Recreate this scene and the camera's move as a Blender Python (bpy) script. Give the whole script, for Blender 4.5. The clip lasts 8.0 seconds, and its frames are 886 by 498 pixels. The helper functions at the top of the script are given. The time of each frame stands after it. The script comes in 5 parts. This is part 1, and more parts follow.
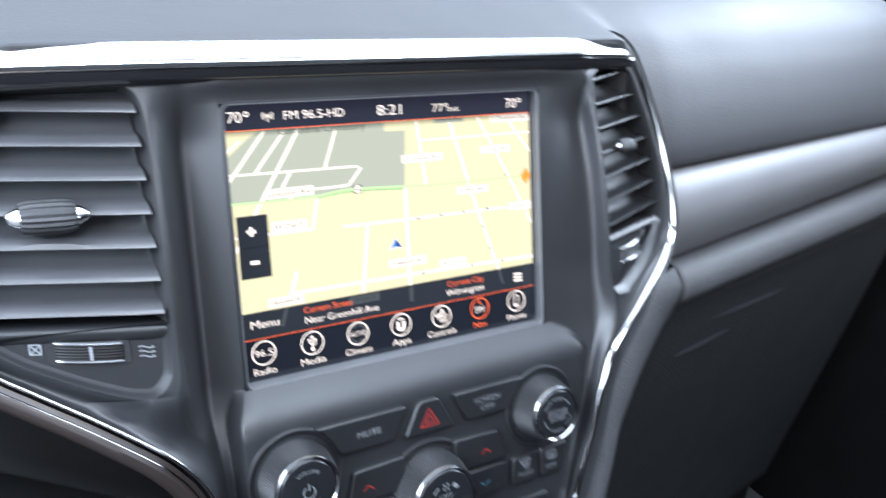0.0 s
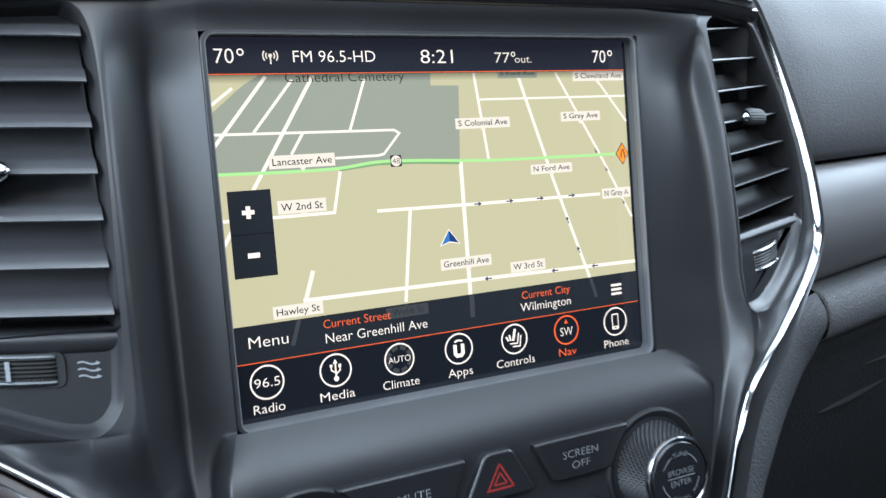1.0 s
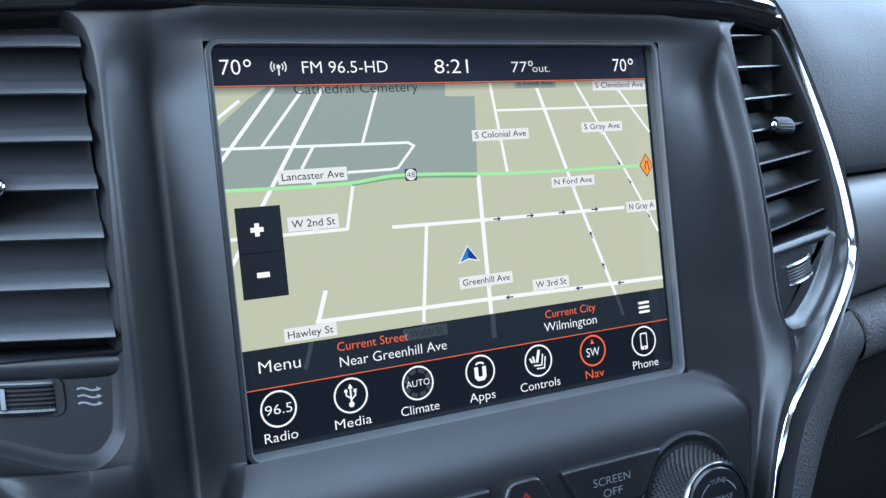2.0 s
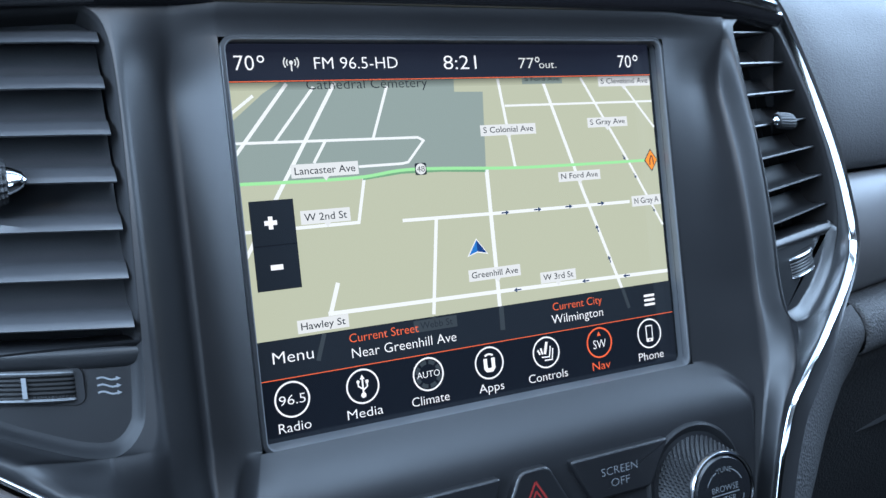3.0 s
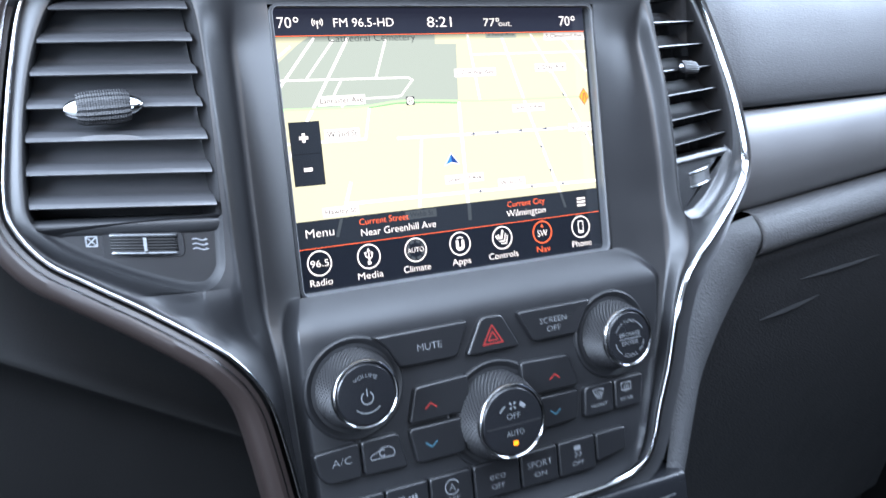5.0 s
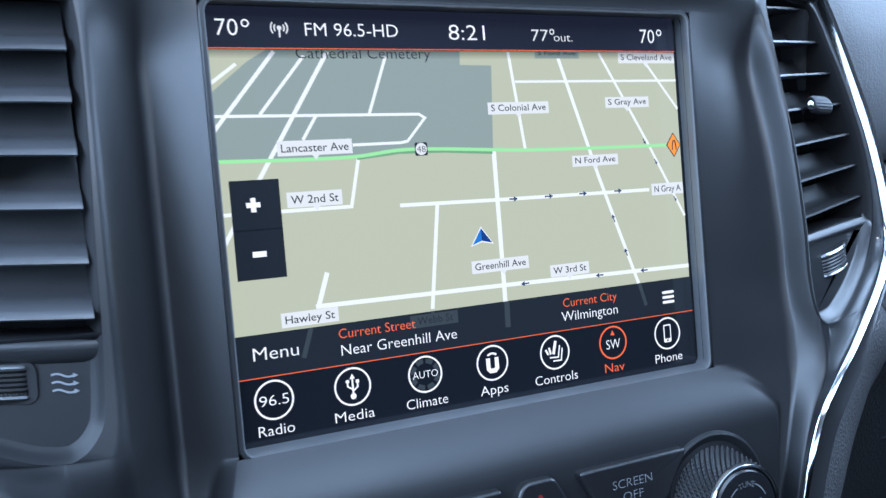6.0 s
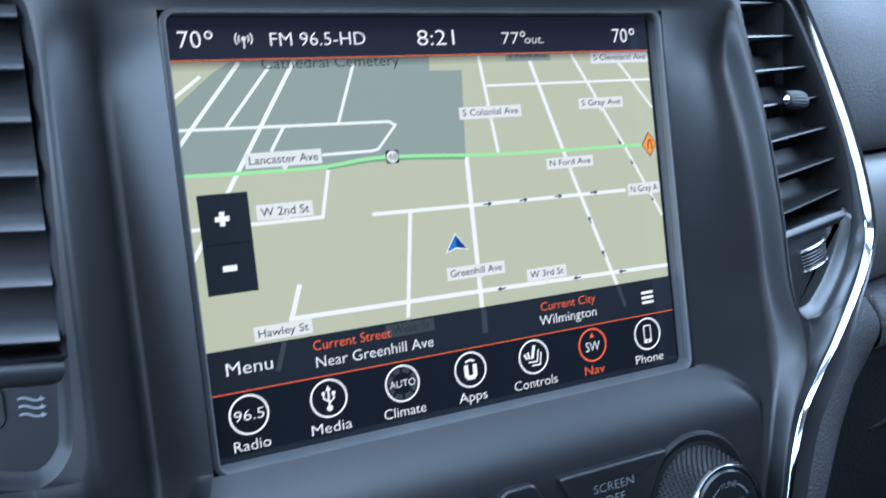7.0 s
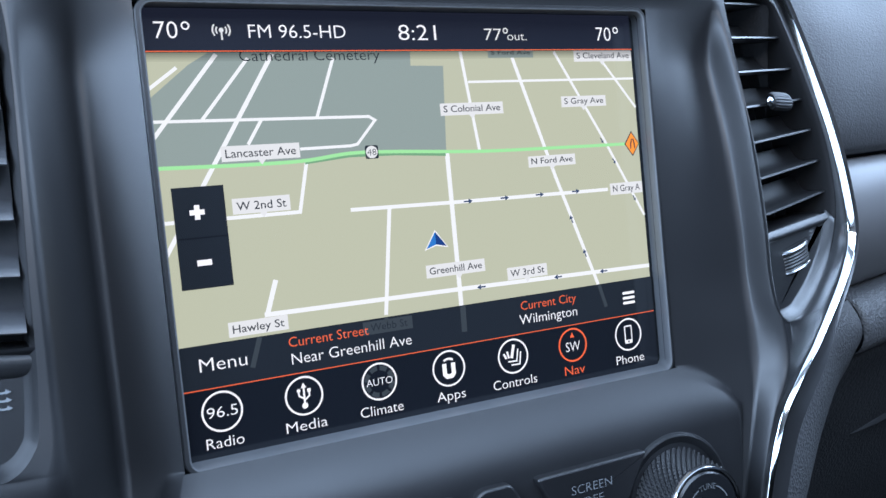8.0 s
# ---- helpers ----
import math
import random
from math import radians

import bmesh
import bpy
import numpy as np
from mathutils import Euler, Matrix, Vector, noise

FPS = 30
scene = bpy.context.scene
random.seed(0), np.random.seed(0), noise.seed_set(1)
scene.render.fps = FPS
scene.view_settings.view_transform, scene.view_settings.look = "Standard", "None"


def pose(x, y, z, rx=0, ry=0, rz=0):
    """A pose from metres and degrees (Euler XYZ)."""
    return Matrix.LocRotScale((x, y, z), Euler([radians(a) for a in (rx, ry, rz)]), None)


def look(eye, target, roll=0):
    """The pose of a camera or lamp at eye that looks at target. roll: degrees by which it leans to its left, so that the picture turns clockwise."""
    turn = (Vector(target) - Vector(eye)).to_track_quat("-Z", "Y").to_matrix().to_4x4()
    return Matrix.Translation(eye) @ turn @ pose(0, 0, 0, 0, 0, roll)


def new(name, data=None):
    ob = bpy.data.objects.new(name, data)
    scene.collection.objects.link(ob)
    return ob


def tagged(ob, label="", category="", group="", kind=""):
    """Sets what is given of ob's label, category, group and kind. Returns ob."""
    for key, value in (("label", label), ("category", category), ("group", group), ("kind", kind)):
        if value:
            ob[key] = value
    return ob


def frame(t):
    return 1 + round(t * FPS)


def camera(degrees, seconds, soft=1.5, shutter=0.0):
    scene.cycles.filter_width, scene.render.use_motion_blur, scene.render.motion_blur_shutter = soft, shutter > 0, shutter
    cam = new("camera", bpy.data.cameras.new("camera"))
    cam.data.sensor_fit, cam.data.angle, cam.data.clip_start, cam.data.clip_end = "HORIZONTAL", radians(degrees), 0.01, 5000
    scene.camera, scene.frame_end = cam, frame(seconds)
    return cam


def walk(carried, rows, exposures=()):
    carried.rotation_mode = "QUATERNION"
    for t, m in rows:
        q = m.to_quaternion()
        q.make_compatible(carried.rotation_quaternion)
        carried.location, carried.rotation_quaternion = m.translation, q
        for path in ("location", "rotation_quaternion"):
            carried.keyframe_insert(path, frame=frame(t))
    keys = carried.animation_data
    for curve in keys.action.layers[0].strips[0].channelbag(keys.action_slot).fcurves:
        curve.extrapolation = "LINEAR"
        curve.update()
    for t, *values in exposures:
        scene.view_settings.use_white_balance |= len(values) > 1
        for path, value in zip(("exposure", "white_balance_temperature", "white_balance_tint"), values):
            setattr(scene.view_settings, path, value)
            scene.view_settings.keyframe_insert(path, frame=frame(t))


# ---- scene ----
# Lengths of the dashboard are written in millimetres in its own frame: x across the car to the right, y into the dash,
# z up along the touchscreen, zero at the middle of the screen. ROOT leans that frame back as the dash leans in the car.
ROOT = pose(0, 0, 0.95, -18, 0, 0)
cam = camera(56.0, 8.0, soft=1.4, shutter=0.45)
PATH = [
    (0, (-0.19327, -0.36631, 0.06859), (0.06046, 0.05461, -0.02333), -2.718),
    (0.1, (-0.19177, -0.35679, 0.06504), (0.04334, 0.05392, -0.01517), -2.149),
    (0.2, (-0.18125, -0.34992, 0.05912), (0.04015, 0.06898, -0.01774), -2.111),
    (0.3, (-0.17357, -0.33857, 0.05149), (0.04225, 0.08339, -0.02444), -2.258),
    (0.4, (-0.16675, -0.32716, 0.04278), (0.04717, 0.09623, -0.03050), -2.439),
    (0.5, (-0.16010, -0.31702, 0.03483), (0.06196, 0.12570, -0.03368), -2.743),
    (0.6, (-0.15422, -0.30783, 0.02866), (0.05783, 0.11877, -0.03010), -3.310),
    (0.7, (-0.14909, -0.29930, 0.02364), (0.06119, 0.12865, -0.03148), -3.636),
    (0.8, (-0.14429, -0.29548, 0.02100), (0.06330, 0.13426, -0.03027), -3.776),
    (1, (-0.13824, -0.27818, 0.01366), (0.07966, 0.17036, -0.02277), -4.525),
    (1.2, (-0.13495, -0.26893, 0.00979), (0.07476, 0.16167, -0.02197), -4.798),
    (1.3, (-0.13362, -0.26793, 0.00818), (0.07415, 0.16395, -0.01845), -5.063),
    (1.5, (-0.13481, -0.26682, 0.00711), (0.08143, 0.18347, -0.01484), -5.272),
    (1.7, (-0.13370, -0.26636, 0.00726), (0.07907, 0.18577, -0.01029), -5.463),
    (2.8, (-0.13514, -0.26033, 0.00402), (0.07642, 0.19251, -0.00966), -5.739),
    (2.9, (-0.13746, -0.26279, 0.00357), (0.06589, 0.17176, -0.01079), -5.783),
    (3, (-0.14010, -0.26681, 0.00415), (0.07397, 0.18482, -0.00978), -5.794),
    (3.1, (-0.14155, -0.27150, 0.00176), (0.06349, 0.16238, -0.00879), -6.088),
    (3.2, (-0.14288, -0.27650, -0.00332), (0.05988, 0.15845, -0.01371), -6.069),
    (3.3, (-0.14671, -0.28218, -0.00733), (0.05606, 0.15263, -0.02231), -5.955),
    (3.4, (-0.15250, -0.29205, -0.01090), (0.05219, 0.14163, -0.03142), -5.834),
    (3.5, (-0.15940, -0.30662, -0.01442), (0.05614, 0.14385, -0.03943), -5.862),
    (3.6, (-0.16686, -0.32062, -0.01515), (0.04262, 0.11029, -0.04408), -5.886),
    (3.7, (-0.17251, -0.33609, -0.01621), (0.03565, 0.09520, -0.04867), -6.038),
    (3.8, (-0.17818, -0.34869, -0.01611), (0.03040, 0.08204, -0.05310), -6.195),
    (4, (-0.18612, -0.37320, -0.01937), (0.03158, 0.07491, -0.06195), -6.522),
    (4.2, (-0.19260, -0.39713, -0.02156), (0.02326, 0.05175, -0.06525), -6.718),
    (4.5, (-0.19718, -0.40869, -0.02125), (0.00944, 0.02240, -0.06471), -6.627),
    (4.8, (-0.19457, -0.39213, -0.01639), (0.01298, 0.03846, -0.06069), -6.092),
    (5.1, (-0.18356, -0.35677, -0.00893), (0.02419, 0.07386, -0.05172), -5.427),
    (5.3, (-0.17097, -0.32733, -0.00350), (0.04402, 0.12220, -0.04476), -5.066),
    (5.4, (-0.15931, -0.30702, 0.00036), (0.04301, 0.12671, -0.03631), -4.856),
    (5.5, (-0.15242, -0.28904, 0.00322), (0.05965, 0.16235, -0.03251), -4.704),
    (5.6, (-0.14481, -0.27579, 0.00576), (0.05860, 0.15788, -0.02524), -4.427),
    (5.7, (-0.13696, -0.26272, 0.00734), (0.06588, 0.17139, -0.02104), -4.472),
    (5.8, (-0.13154, -0.25401, 0.00618), (0.07030, 0.18082, -0.01788), -4.434),
    (5.9, (-0.12916, -0.24789, 0.00445), (0.07183, 0.18755, -0.01545), -4.511),
    (6, (-0.12658, -0.24441, 0.00343), (0.08187, 0.20959, -0.01734), -4.710),
    (6.1, (-0.12224, -0.24224, 0.00294), (0.07518, 0.19476, -0.01846), -5.011),
    (6.2, (-0.12110, -0.24043, 0.00313), (0.07923, 0.19529, -0.01738), -5.353),
    (6.3, (-0.12075, -0.24146, 0.00268), (0.08044, 0.19399, -0.01493), -5.688),
    (6.5, (-0.12048, -0.24324, 0.00503), (0.08621, 0.21149, -0.01732), -5.896),
    (6.6, (-0.12176, -0.24169, 0.00485), (0.07841, 0.19396, -0.01838), -5.763),
    (6.7, (-0.12029, -0.24239, 0.00428), (0.07589, 0.19495, -0.02128), -5.867),
    (6.8, (-0.12099, -0.24139, 0.00300), (0.07747, 0.19494, -0.02204), -5.990),
    (6.9, (-0.12071, -0.24190, 0.00456), (0.07970, 0.19347, -0.02168), -5.968),
    (7, (-0.11900, -0.24545, 0.00734), (0.09135, 0.20745, -0.01793), -6.182),
    (7.1, (-0.11716, -0.24564, 0.00938), (0.08801, 0.18762, -0.01495), -6.171),
    (7.2, (-0.11511, -0.24595, 0.00870), (0.09231, 0.18648, -0.01069), -6.407),
    (7.4, (-0.11463, -0.24388, 0.00671), (0.09099, 0.18926, -0.01588), -6.293),
    (7.5, (-0.11585, -0.24402, 0.00700), (0.09934, 0.20662, -0.01782), -6.107),
    (7.7, (-0.11503, -0.24115, 0.00607), (0.09407, 0.19021, -0.01853), -5.789),
    (7.8, (-0.11465, -0.24277, 0.00565), (0.09539, 0.18830, -0.01575), -5.814),
    (8, (-0.11507, -0.24442, 0.00472), (0.10106, 0.20583, -0.01889), -5.524),
]
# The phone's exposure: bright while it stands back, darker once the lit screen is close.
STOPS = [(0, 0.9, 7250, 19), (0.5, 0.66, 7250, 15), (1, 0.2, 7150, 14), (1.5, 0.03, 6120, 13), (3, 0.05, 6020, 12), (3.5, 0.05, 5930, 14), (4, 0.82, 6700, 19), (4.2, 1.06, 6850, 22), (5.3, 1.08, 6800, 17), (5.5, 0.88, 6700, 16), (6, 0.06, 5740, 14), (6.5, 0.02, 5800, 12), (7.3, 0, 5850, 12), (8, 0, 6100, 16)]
walk(cam, [(t, ROOT @ look(eye, target, roll)) for t, eye, target, roll in PATH], STOPS)

# ---- sky and daylight ----
world = bpy.data.worlds.new("sky")
scene.world = world
world.use_nodes = True
wn = world.node_tree.nodes
sky = wn.new("ShaderNodeTexSky")
sky.sky_type, sky.sun_disc = "NISHITA", False
sky.sun_elevation, sky.sun_rotation = radians(40), radians(200)
world.node_tree.links.new(sky.outputs[0], wn["Background"].inputs[0])
wn["Background"].inputs[1].default_value = 0.06
sun = new("sun", bpy.data.lights.new("sun", "SUN"))
sun.data.energy, sun.data.angle, sun.data.color = 1.0, radians(12), (1.0, 0.96, 0.9)
sun.matrix_world = pose(0, 0, 6, 50, 0, -20)


def window_light(name, eye, target, w, h, power, colour):
    ob = new(name, bpy.data.lights.new(name, "AREA"))
    ob.data.shape, ob.data.size, ob.data.size_y, ob.data.energy, ob.data.color = "RECTANGLE", w, h, power, colour
    ob.matrix_world = look(eye, target)
    return ob


DAY = (0.58, 0.78, 1.0)
window_light("windscreen_light", (0.0, 0.26, 1.36), (0.0, -0.10, 0.90), 1.30, 0.62, 7.5, DAY)
window_light("sunroof_light", (0.0, -0.36, 1.61), (0.0, -0.26, 0.0), 0.84, 0.64, 14.5, DAY)
window_light("driver_window_light", (-0.75, -0.10, 1.29), (0.0, -0.08, 1.0), 0.90, 0.42, 23.0, DAY)
window_light("rear_left_window_light", (-0.75, -1.68, 1.28), (0.0, -0.30, 1.0), 1.36, 0.42, 9.0, DAY)
window_light("passenger_window_light", (0.75, 0.04, 1.35), (0.1, 0.0, 1.0), 0.66, 0.30, 11.0, DAY)

# ---- materials ----


def srgb(r, g, b):
    return [(c / 255 / 12.92 if c < 10 else ((c / 255 + 0.055) / 1.055) ** 2.4) for c in (r, g, b)] + [1.0]


def surface(name, colour, rough, metal=0.0, grain=0.0, grain_size=0.0006, wear=0.15, spec=0.5, coat=0.0, leather=0.0):
    """A procedural surface: colour that varies at two scales, fine relief, uneven gloss."""
    m = bpy.data.materials.new(name)
    m.use_nodes = True
    n, l = m.node_tree.nodes, m.node_tree.links
    b = n["Principled BSDF"]
    b.inputs["Metallic"].default_value = metal
    b.inputs["Specular IOR Level"].default_value = spec
    b.inputs["Coat Weight"].default_value = coat
    b.inputs["Coat Roughness"].default_value = 0.06
    tc = n.new("ShaderNodeTexCoord")
    big = n.new("ShaderNodeTexNoise")
    big.inputs["Scale"].default_value, big.inputs["Detail"].default_value = 22.0, 5.0
    l.new(tc.outputs["Object"], big.inputs["Vector"])
    ramp = n.new("ShaderNodeMapRange")
    ramp.inputs["To Min"].default_value, ramp.inputs["To Max"].default_value = 1 - wear, 1 + wear
    l.new(big.outputs["Fac"], ramp.inputs["Value"])
    mul = n.new("ShaderNodeVectorMath")
    mul.operation = "SCALE"
    mul.inputs[0].default_value = colour[:3]
    l.new(ramp.outputs[0], mul.inputs["Scale"])
    l.new(mul.outputs[0], b.inputs["Base Color"])
    rr = n.new("ShaderNodeMapRange")
    rr.inputs["To Min"].default_value, rr.inputs["To Max"].default_value = rough * (1 - wear), rough * (1 + wear)
    l.new(big.outputs["Fac"], rr.inputs["Value"])
    l.new(rr.outputs[0], b.inputs["Roughness"])
    if grain or leather:
        bump = n.new("ShaderNodeBump")
        bump.inputs["Distance"].default_value = 0.0007 if leather else 0.0004
        if leather:
            tex = n.new("ShaderNodeTexVoronoi")
            tex.feature = "SMOOTH_F1"
            tex.inputs["Scale"].default_value = 1 / grain_size
            tex.inputs["Smoothness"].default_value = 0.6
            wob = n.new("ShaderNodeTexNoise")
            wob.inputs["Scale"].default_value = 160.0
            l.new(tc.outputs["Object"], wob.inputs["Vector"])
            mix = n.new("ShaderNodeVectorMath")
            mix.operation = "MULTIPLY_ADD"
            mix.inputs[1].default_value = (0.004, 0.004, 0.004)
            l.new(wob.outputs["Color"], mix.inputs[0])
            l.new(tc.outputs["Object"], mix.inputs[2])
            l.new(mix.outputs[0], tex.inputs["Vector"])
            l.new(tex.outputs["Distance"], bump.inputs["Height"])
            bump.inputs["Strength"].default_value = leather
        else:
            tex = n.new("ShaderNodeTexNoise")
            tex.inputs["Scale"].default_value, tex.inputs["Detail"].default_value = 1 / grain_size, 3.0
            l.new(tc.outputs["Object"], tex.inputs["Vector"])
            l.new(tex.outputs["Fac"], bump.inputs["Height"])
            bump.inputs["Strength"].default_value = grain
        l.new(bump.outputs[0], b.inputs["Normal"])
    return m


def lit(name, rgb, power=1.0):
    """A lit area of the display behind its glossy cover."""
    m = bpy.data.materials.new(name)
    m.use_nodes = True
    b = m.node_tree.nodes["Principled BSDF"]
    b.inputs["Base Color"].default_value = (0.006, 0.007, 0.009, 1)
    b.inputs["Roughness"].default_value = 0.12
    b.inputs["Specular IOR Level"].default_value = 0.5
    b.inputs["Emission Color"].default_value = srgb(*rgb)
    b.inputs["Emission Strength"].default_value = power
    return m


M_PLASTIC = surface("soft_black_plastic", (0.0118, 0.0122, 0.0136), 0.42, grain=0.10, grain_size=0.0003, spec=0.5)
M_PANEL = surface("satin_black_plastic", (0.009, 0.0095, 0.011), 0.27, grain=0.10, grain_size=0.0003)
M_KEY = surface("black_key_plastic", (0.0095, 0.0097, 0.0108), 0.34, grain=0.15, grain_size=0.0004)
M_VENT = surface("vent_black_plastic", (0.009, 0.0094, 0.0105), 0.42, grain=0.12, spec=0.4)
# Paler copy of M_VENT: light on the left slats put into colour.
M_SLAT_LIT = surface("lit_slat_plastic", (0.036, 0.0368, 0.0394), 0.36, grain=0.12, spec=0.6)
M_DARK = surface("duct_black", (0.013, 0.0131, 0.014), 0.8, spec=0.2)
M_CHROME = surface("bright_chrome", (0.78, 0.79, 0.80), 0.12, metal=1.0, wear=0.25)
M_BAR = surface("brushed_chrome", (0.88, 0.88, 0.88), 0.15, metal=1.0, wear=0.3)
M_LINE = surface("dark_chrome", (0.40, 0.40, 0.41), 0.16, metal=1.0, wear=0.25)
M_GLOSS = surface("gloss_dark_trim", (0.012, 0.012, 0.014), 0.16, coat=0.2)
M_RIM = surface("worn_wheel_rim", (0.20, 0.205, 0.21), 0.22, metal=0.8)
M_BRONZE = surface("dark_bronze_satin", (0.019, 0.0136, 0.0124), 0.36, coat=0.08, spec=0.4)
M_TRIM = surface("dark_side_trim", (0.021, 0.0213, 0.0228), 0.36, grain=0.05, grain_size=0.0004)
M_SATIN = surface("satin_silver_rim", (0.11, 0.114, 0.12), 0.42, metal=0.15)
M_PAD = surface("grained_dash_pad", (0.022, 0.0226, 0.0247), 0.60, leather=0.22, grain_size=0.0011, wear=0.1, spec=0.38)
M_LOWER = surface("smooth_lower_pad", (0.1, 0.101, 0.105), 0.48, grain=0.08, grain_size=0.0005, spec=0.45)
# Roll lighter and lid darker: top light and shade painted into their colours.
M_LEATHER = surface("leather_grain_vinyl", (0.05, 0.0508, 0.053), 0.50, leather=0.75, grain_size=0.0013, spec=0.34)
M_LID_SHADED = surface("shaded_glovebox_vinyl", (0.0125, 0.0128, 0.0138), 0.58, leather=0.5, grain_size=0.0016, spec=0.33)
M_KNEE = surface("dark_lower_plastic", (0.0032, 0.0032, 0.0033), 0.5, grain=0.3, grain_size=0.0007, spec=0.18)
M_HANDLE = surface("dull_black_plastic", (0.0145, 0.0148, 0.0158), 0.6, grain=0.2, grain_size=0.0007, spec=0.3)
M_POCKET = surface("dull_pocket_plastic", (0.006, 0.0062, 0.007), 0.42, grain=0.1, grain_size=0.0003, spec=0.2)
M_RUBBER = surface("knurled_rubber", (0.006, 0.006, 0.007), 0.5, grain=0.1, spec=0.35)
M_PRINT = surface("grey_print", (0.135, 0.142, 0.15), 0.6)
M_PRINT_RED = surface("red_print", (0.19, 0.014, 0.012), 0.5)
M_PRINT_BLUE = surface("blue_print", (0.025, 0.08, 0.11), 0.5)
# Pale colour chosen for an unseen wall, to brighten chrome and fill shadows.
M_BOUNCE_WALL = surface("pale_bounce_wall", (0.50, 0.49, 0.47), 0.7, grain=0.3, grain_size=0.002)
M_HEAD = surface("grey_headliner", (0.35, 0.34, 0.33), 0.9, grain=0.4, grain_size=0.002)
M_CARPET = surface("black_carpet", (0.02, 0.02, 0.02), 0.95, grain=0.8, grain_size=0.002)
M_ASPHALT = surface("asphalt", (0.05, 0.05, 0.05), 0.9, grain=0.8, grain_size=0.01)
M_GLASS = surface("black_display_glass", (0.006, 0.007, 0.009), 0.10)


def veil(name, alpha):
    """A dark translucent layer of the display's picture."""
    m = bpy.data.materials.new(name)
    m.use_nodes = True
    n, l = m.node_tree.nodes, m.node_tree.links
    n.remove(n["Principled BSDF"])
    clear, dark, mix = n.new("ShaderNodeBsdfTransparent"), n.new("ShaderNodeEmission"), n.new("ShaderNodeMixShader")
    dark.inputs[0].default_value = srgb(20, 26, 32)
    mix.inputs[0].default_value = alpha
    l.new(clear.outputs[0], mix.inputs[1])
    l.new(dark.outputs[0], mix.inputs[2])
    l.new(mix.outputs[0], n["Material Output"].inputs[0])
    return m


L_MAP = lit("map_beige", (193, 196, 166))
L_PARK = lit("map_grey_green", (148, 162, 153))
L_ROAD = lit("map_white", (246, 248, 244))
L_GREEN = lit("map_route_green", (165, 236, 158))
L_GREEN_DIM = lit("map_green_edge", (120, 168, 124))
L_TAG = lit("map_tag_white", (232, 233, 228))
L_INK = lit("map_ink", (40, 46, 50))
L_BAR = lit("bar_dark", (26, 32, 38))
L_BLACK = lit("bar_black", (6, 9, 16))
# Above bar_black: glass reflection and backlight bleed put into the glow.
L_HEAD_GLARE = lit("header_dark_glare", (27, 31, 44))
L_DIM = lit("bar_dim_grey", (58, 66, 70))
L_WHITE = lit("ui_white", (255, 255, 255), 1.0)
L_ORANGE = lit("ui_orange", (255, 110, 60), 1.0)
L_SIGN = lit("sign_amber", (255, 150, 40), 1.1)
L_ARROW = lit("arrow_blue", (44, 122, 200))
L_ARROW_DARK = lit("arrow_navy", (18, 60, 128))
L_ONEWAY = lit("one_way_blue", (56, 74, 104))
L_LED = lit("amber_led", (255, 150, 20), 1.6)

# ---- mesh helpers ----
MM = 0.001


def thing(name, label, category, group="", kind="", at=(0, 0, 0)):
    ob = new(name)
    ob.empty_display_size = 0.01
    ob.matrix_world = ROOT @ pose(at[0] * MM, at[1] * MM, at[2] * MM)
    return tagged(ob, label, category, group, kind)


def mesh_object(name, verts, faces, material, parent, label="", smooth=True, angle=35):
    """One mesh part from points in millimetres, in its parent's frame."""
    me = bpy.data.meshes.new(name)
    me.from_pydata([(x * MM, y * MM, z * MM) for x, y, z in verts], [], faces)
    me.materials.append(material)
    me.validate()
    bm = bmesh.new()
    bm.from_mesh(me)
    bmesh.ops.remove_doubles(bm, verts=bm.verts, dist=1e-7)
    bmesh.ops.recalc_face_normals(bm, faces=bm.faces)
    for f in bm.faces:
        f.smooth = smooth and len(f.verts) <= 4
    if smooth:
        for e in bm.edges:
            if len(e.link_faces) == 2 and e.calc_face_angle(0) > radians(angle):
                e.smooth = False
    bm.to_mesh(me)
    bm.free()
    ob = new(name, me)
    ob.parent = parent
    if label:
        ob["label"] = label
    return ob


def spline(points, n):
    """n + 1 points along a smooth curve through the given ones."""
    p = np.array(points, float)
    p = np.vstack([2 * p[0] - p[1], p, 2 * p[-1] - p[-2]])
    out = []
    for s in np.linspace(0, len(points) - 1, n + 1):
        i = min(int(s), len(points) - 2)
        t = s - i
        a, b, c, d = p[i : i + 4]
        out.append(0.5 * (2 * b + (c - a) * t + (2 * a - 5 * b + 4 * c - d) * t * t + (3 * b - a - 3 * c + d) * t**3))
    return np.array(out)


def curve_of(pairs):
    """A smooth function of one variable through (at, value) pairs."""
    pts = sorted(pairs)
    dense = spline(pts, 30 * (len(pts) - 1))
    order = np.argsort(dense[:, 0])
    return lambda v: float(np.interp(v, dense[order, 0], dense[order, 1]))


def grid_faces(rows, cols, keep=lambda r, c: True, base=0, close=False):
    out = []
    for r in range(rows - 1):
        for c in range(cols if close else cols - 1):
            if keep(r, c):
                d = (c + 1) % cols
                out.append((base + r * cols + c, base + r * cols + d, base + (r + 1) * cols + d, base + (r + 1) * cols + c))
    return out


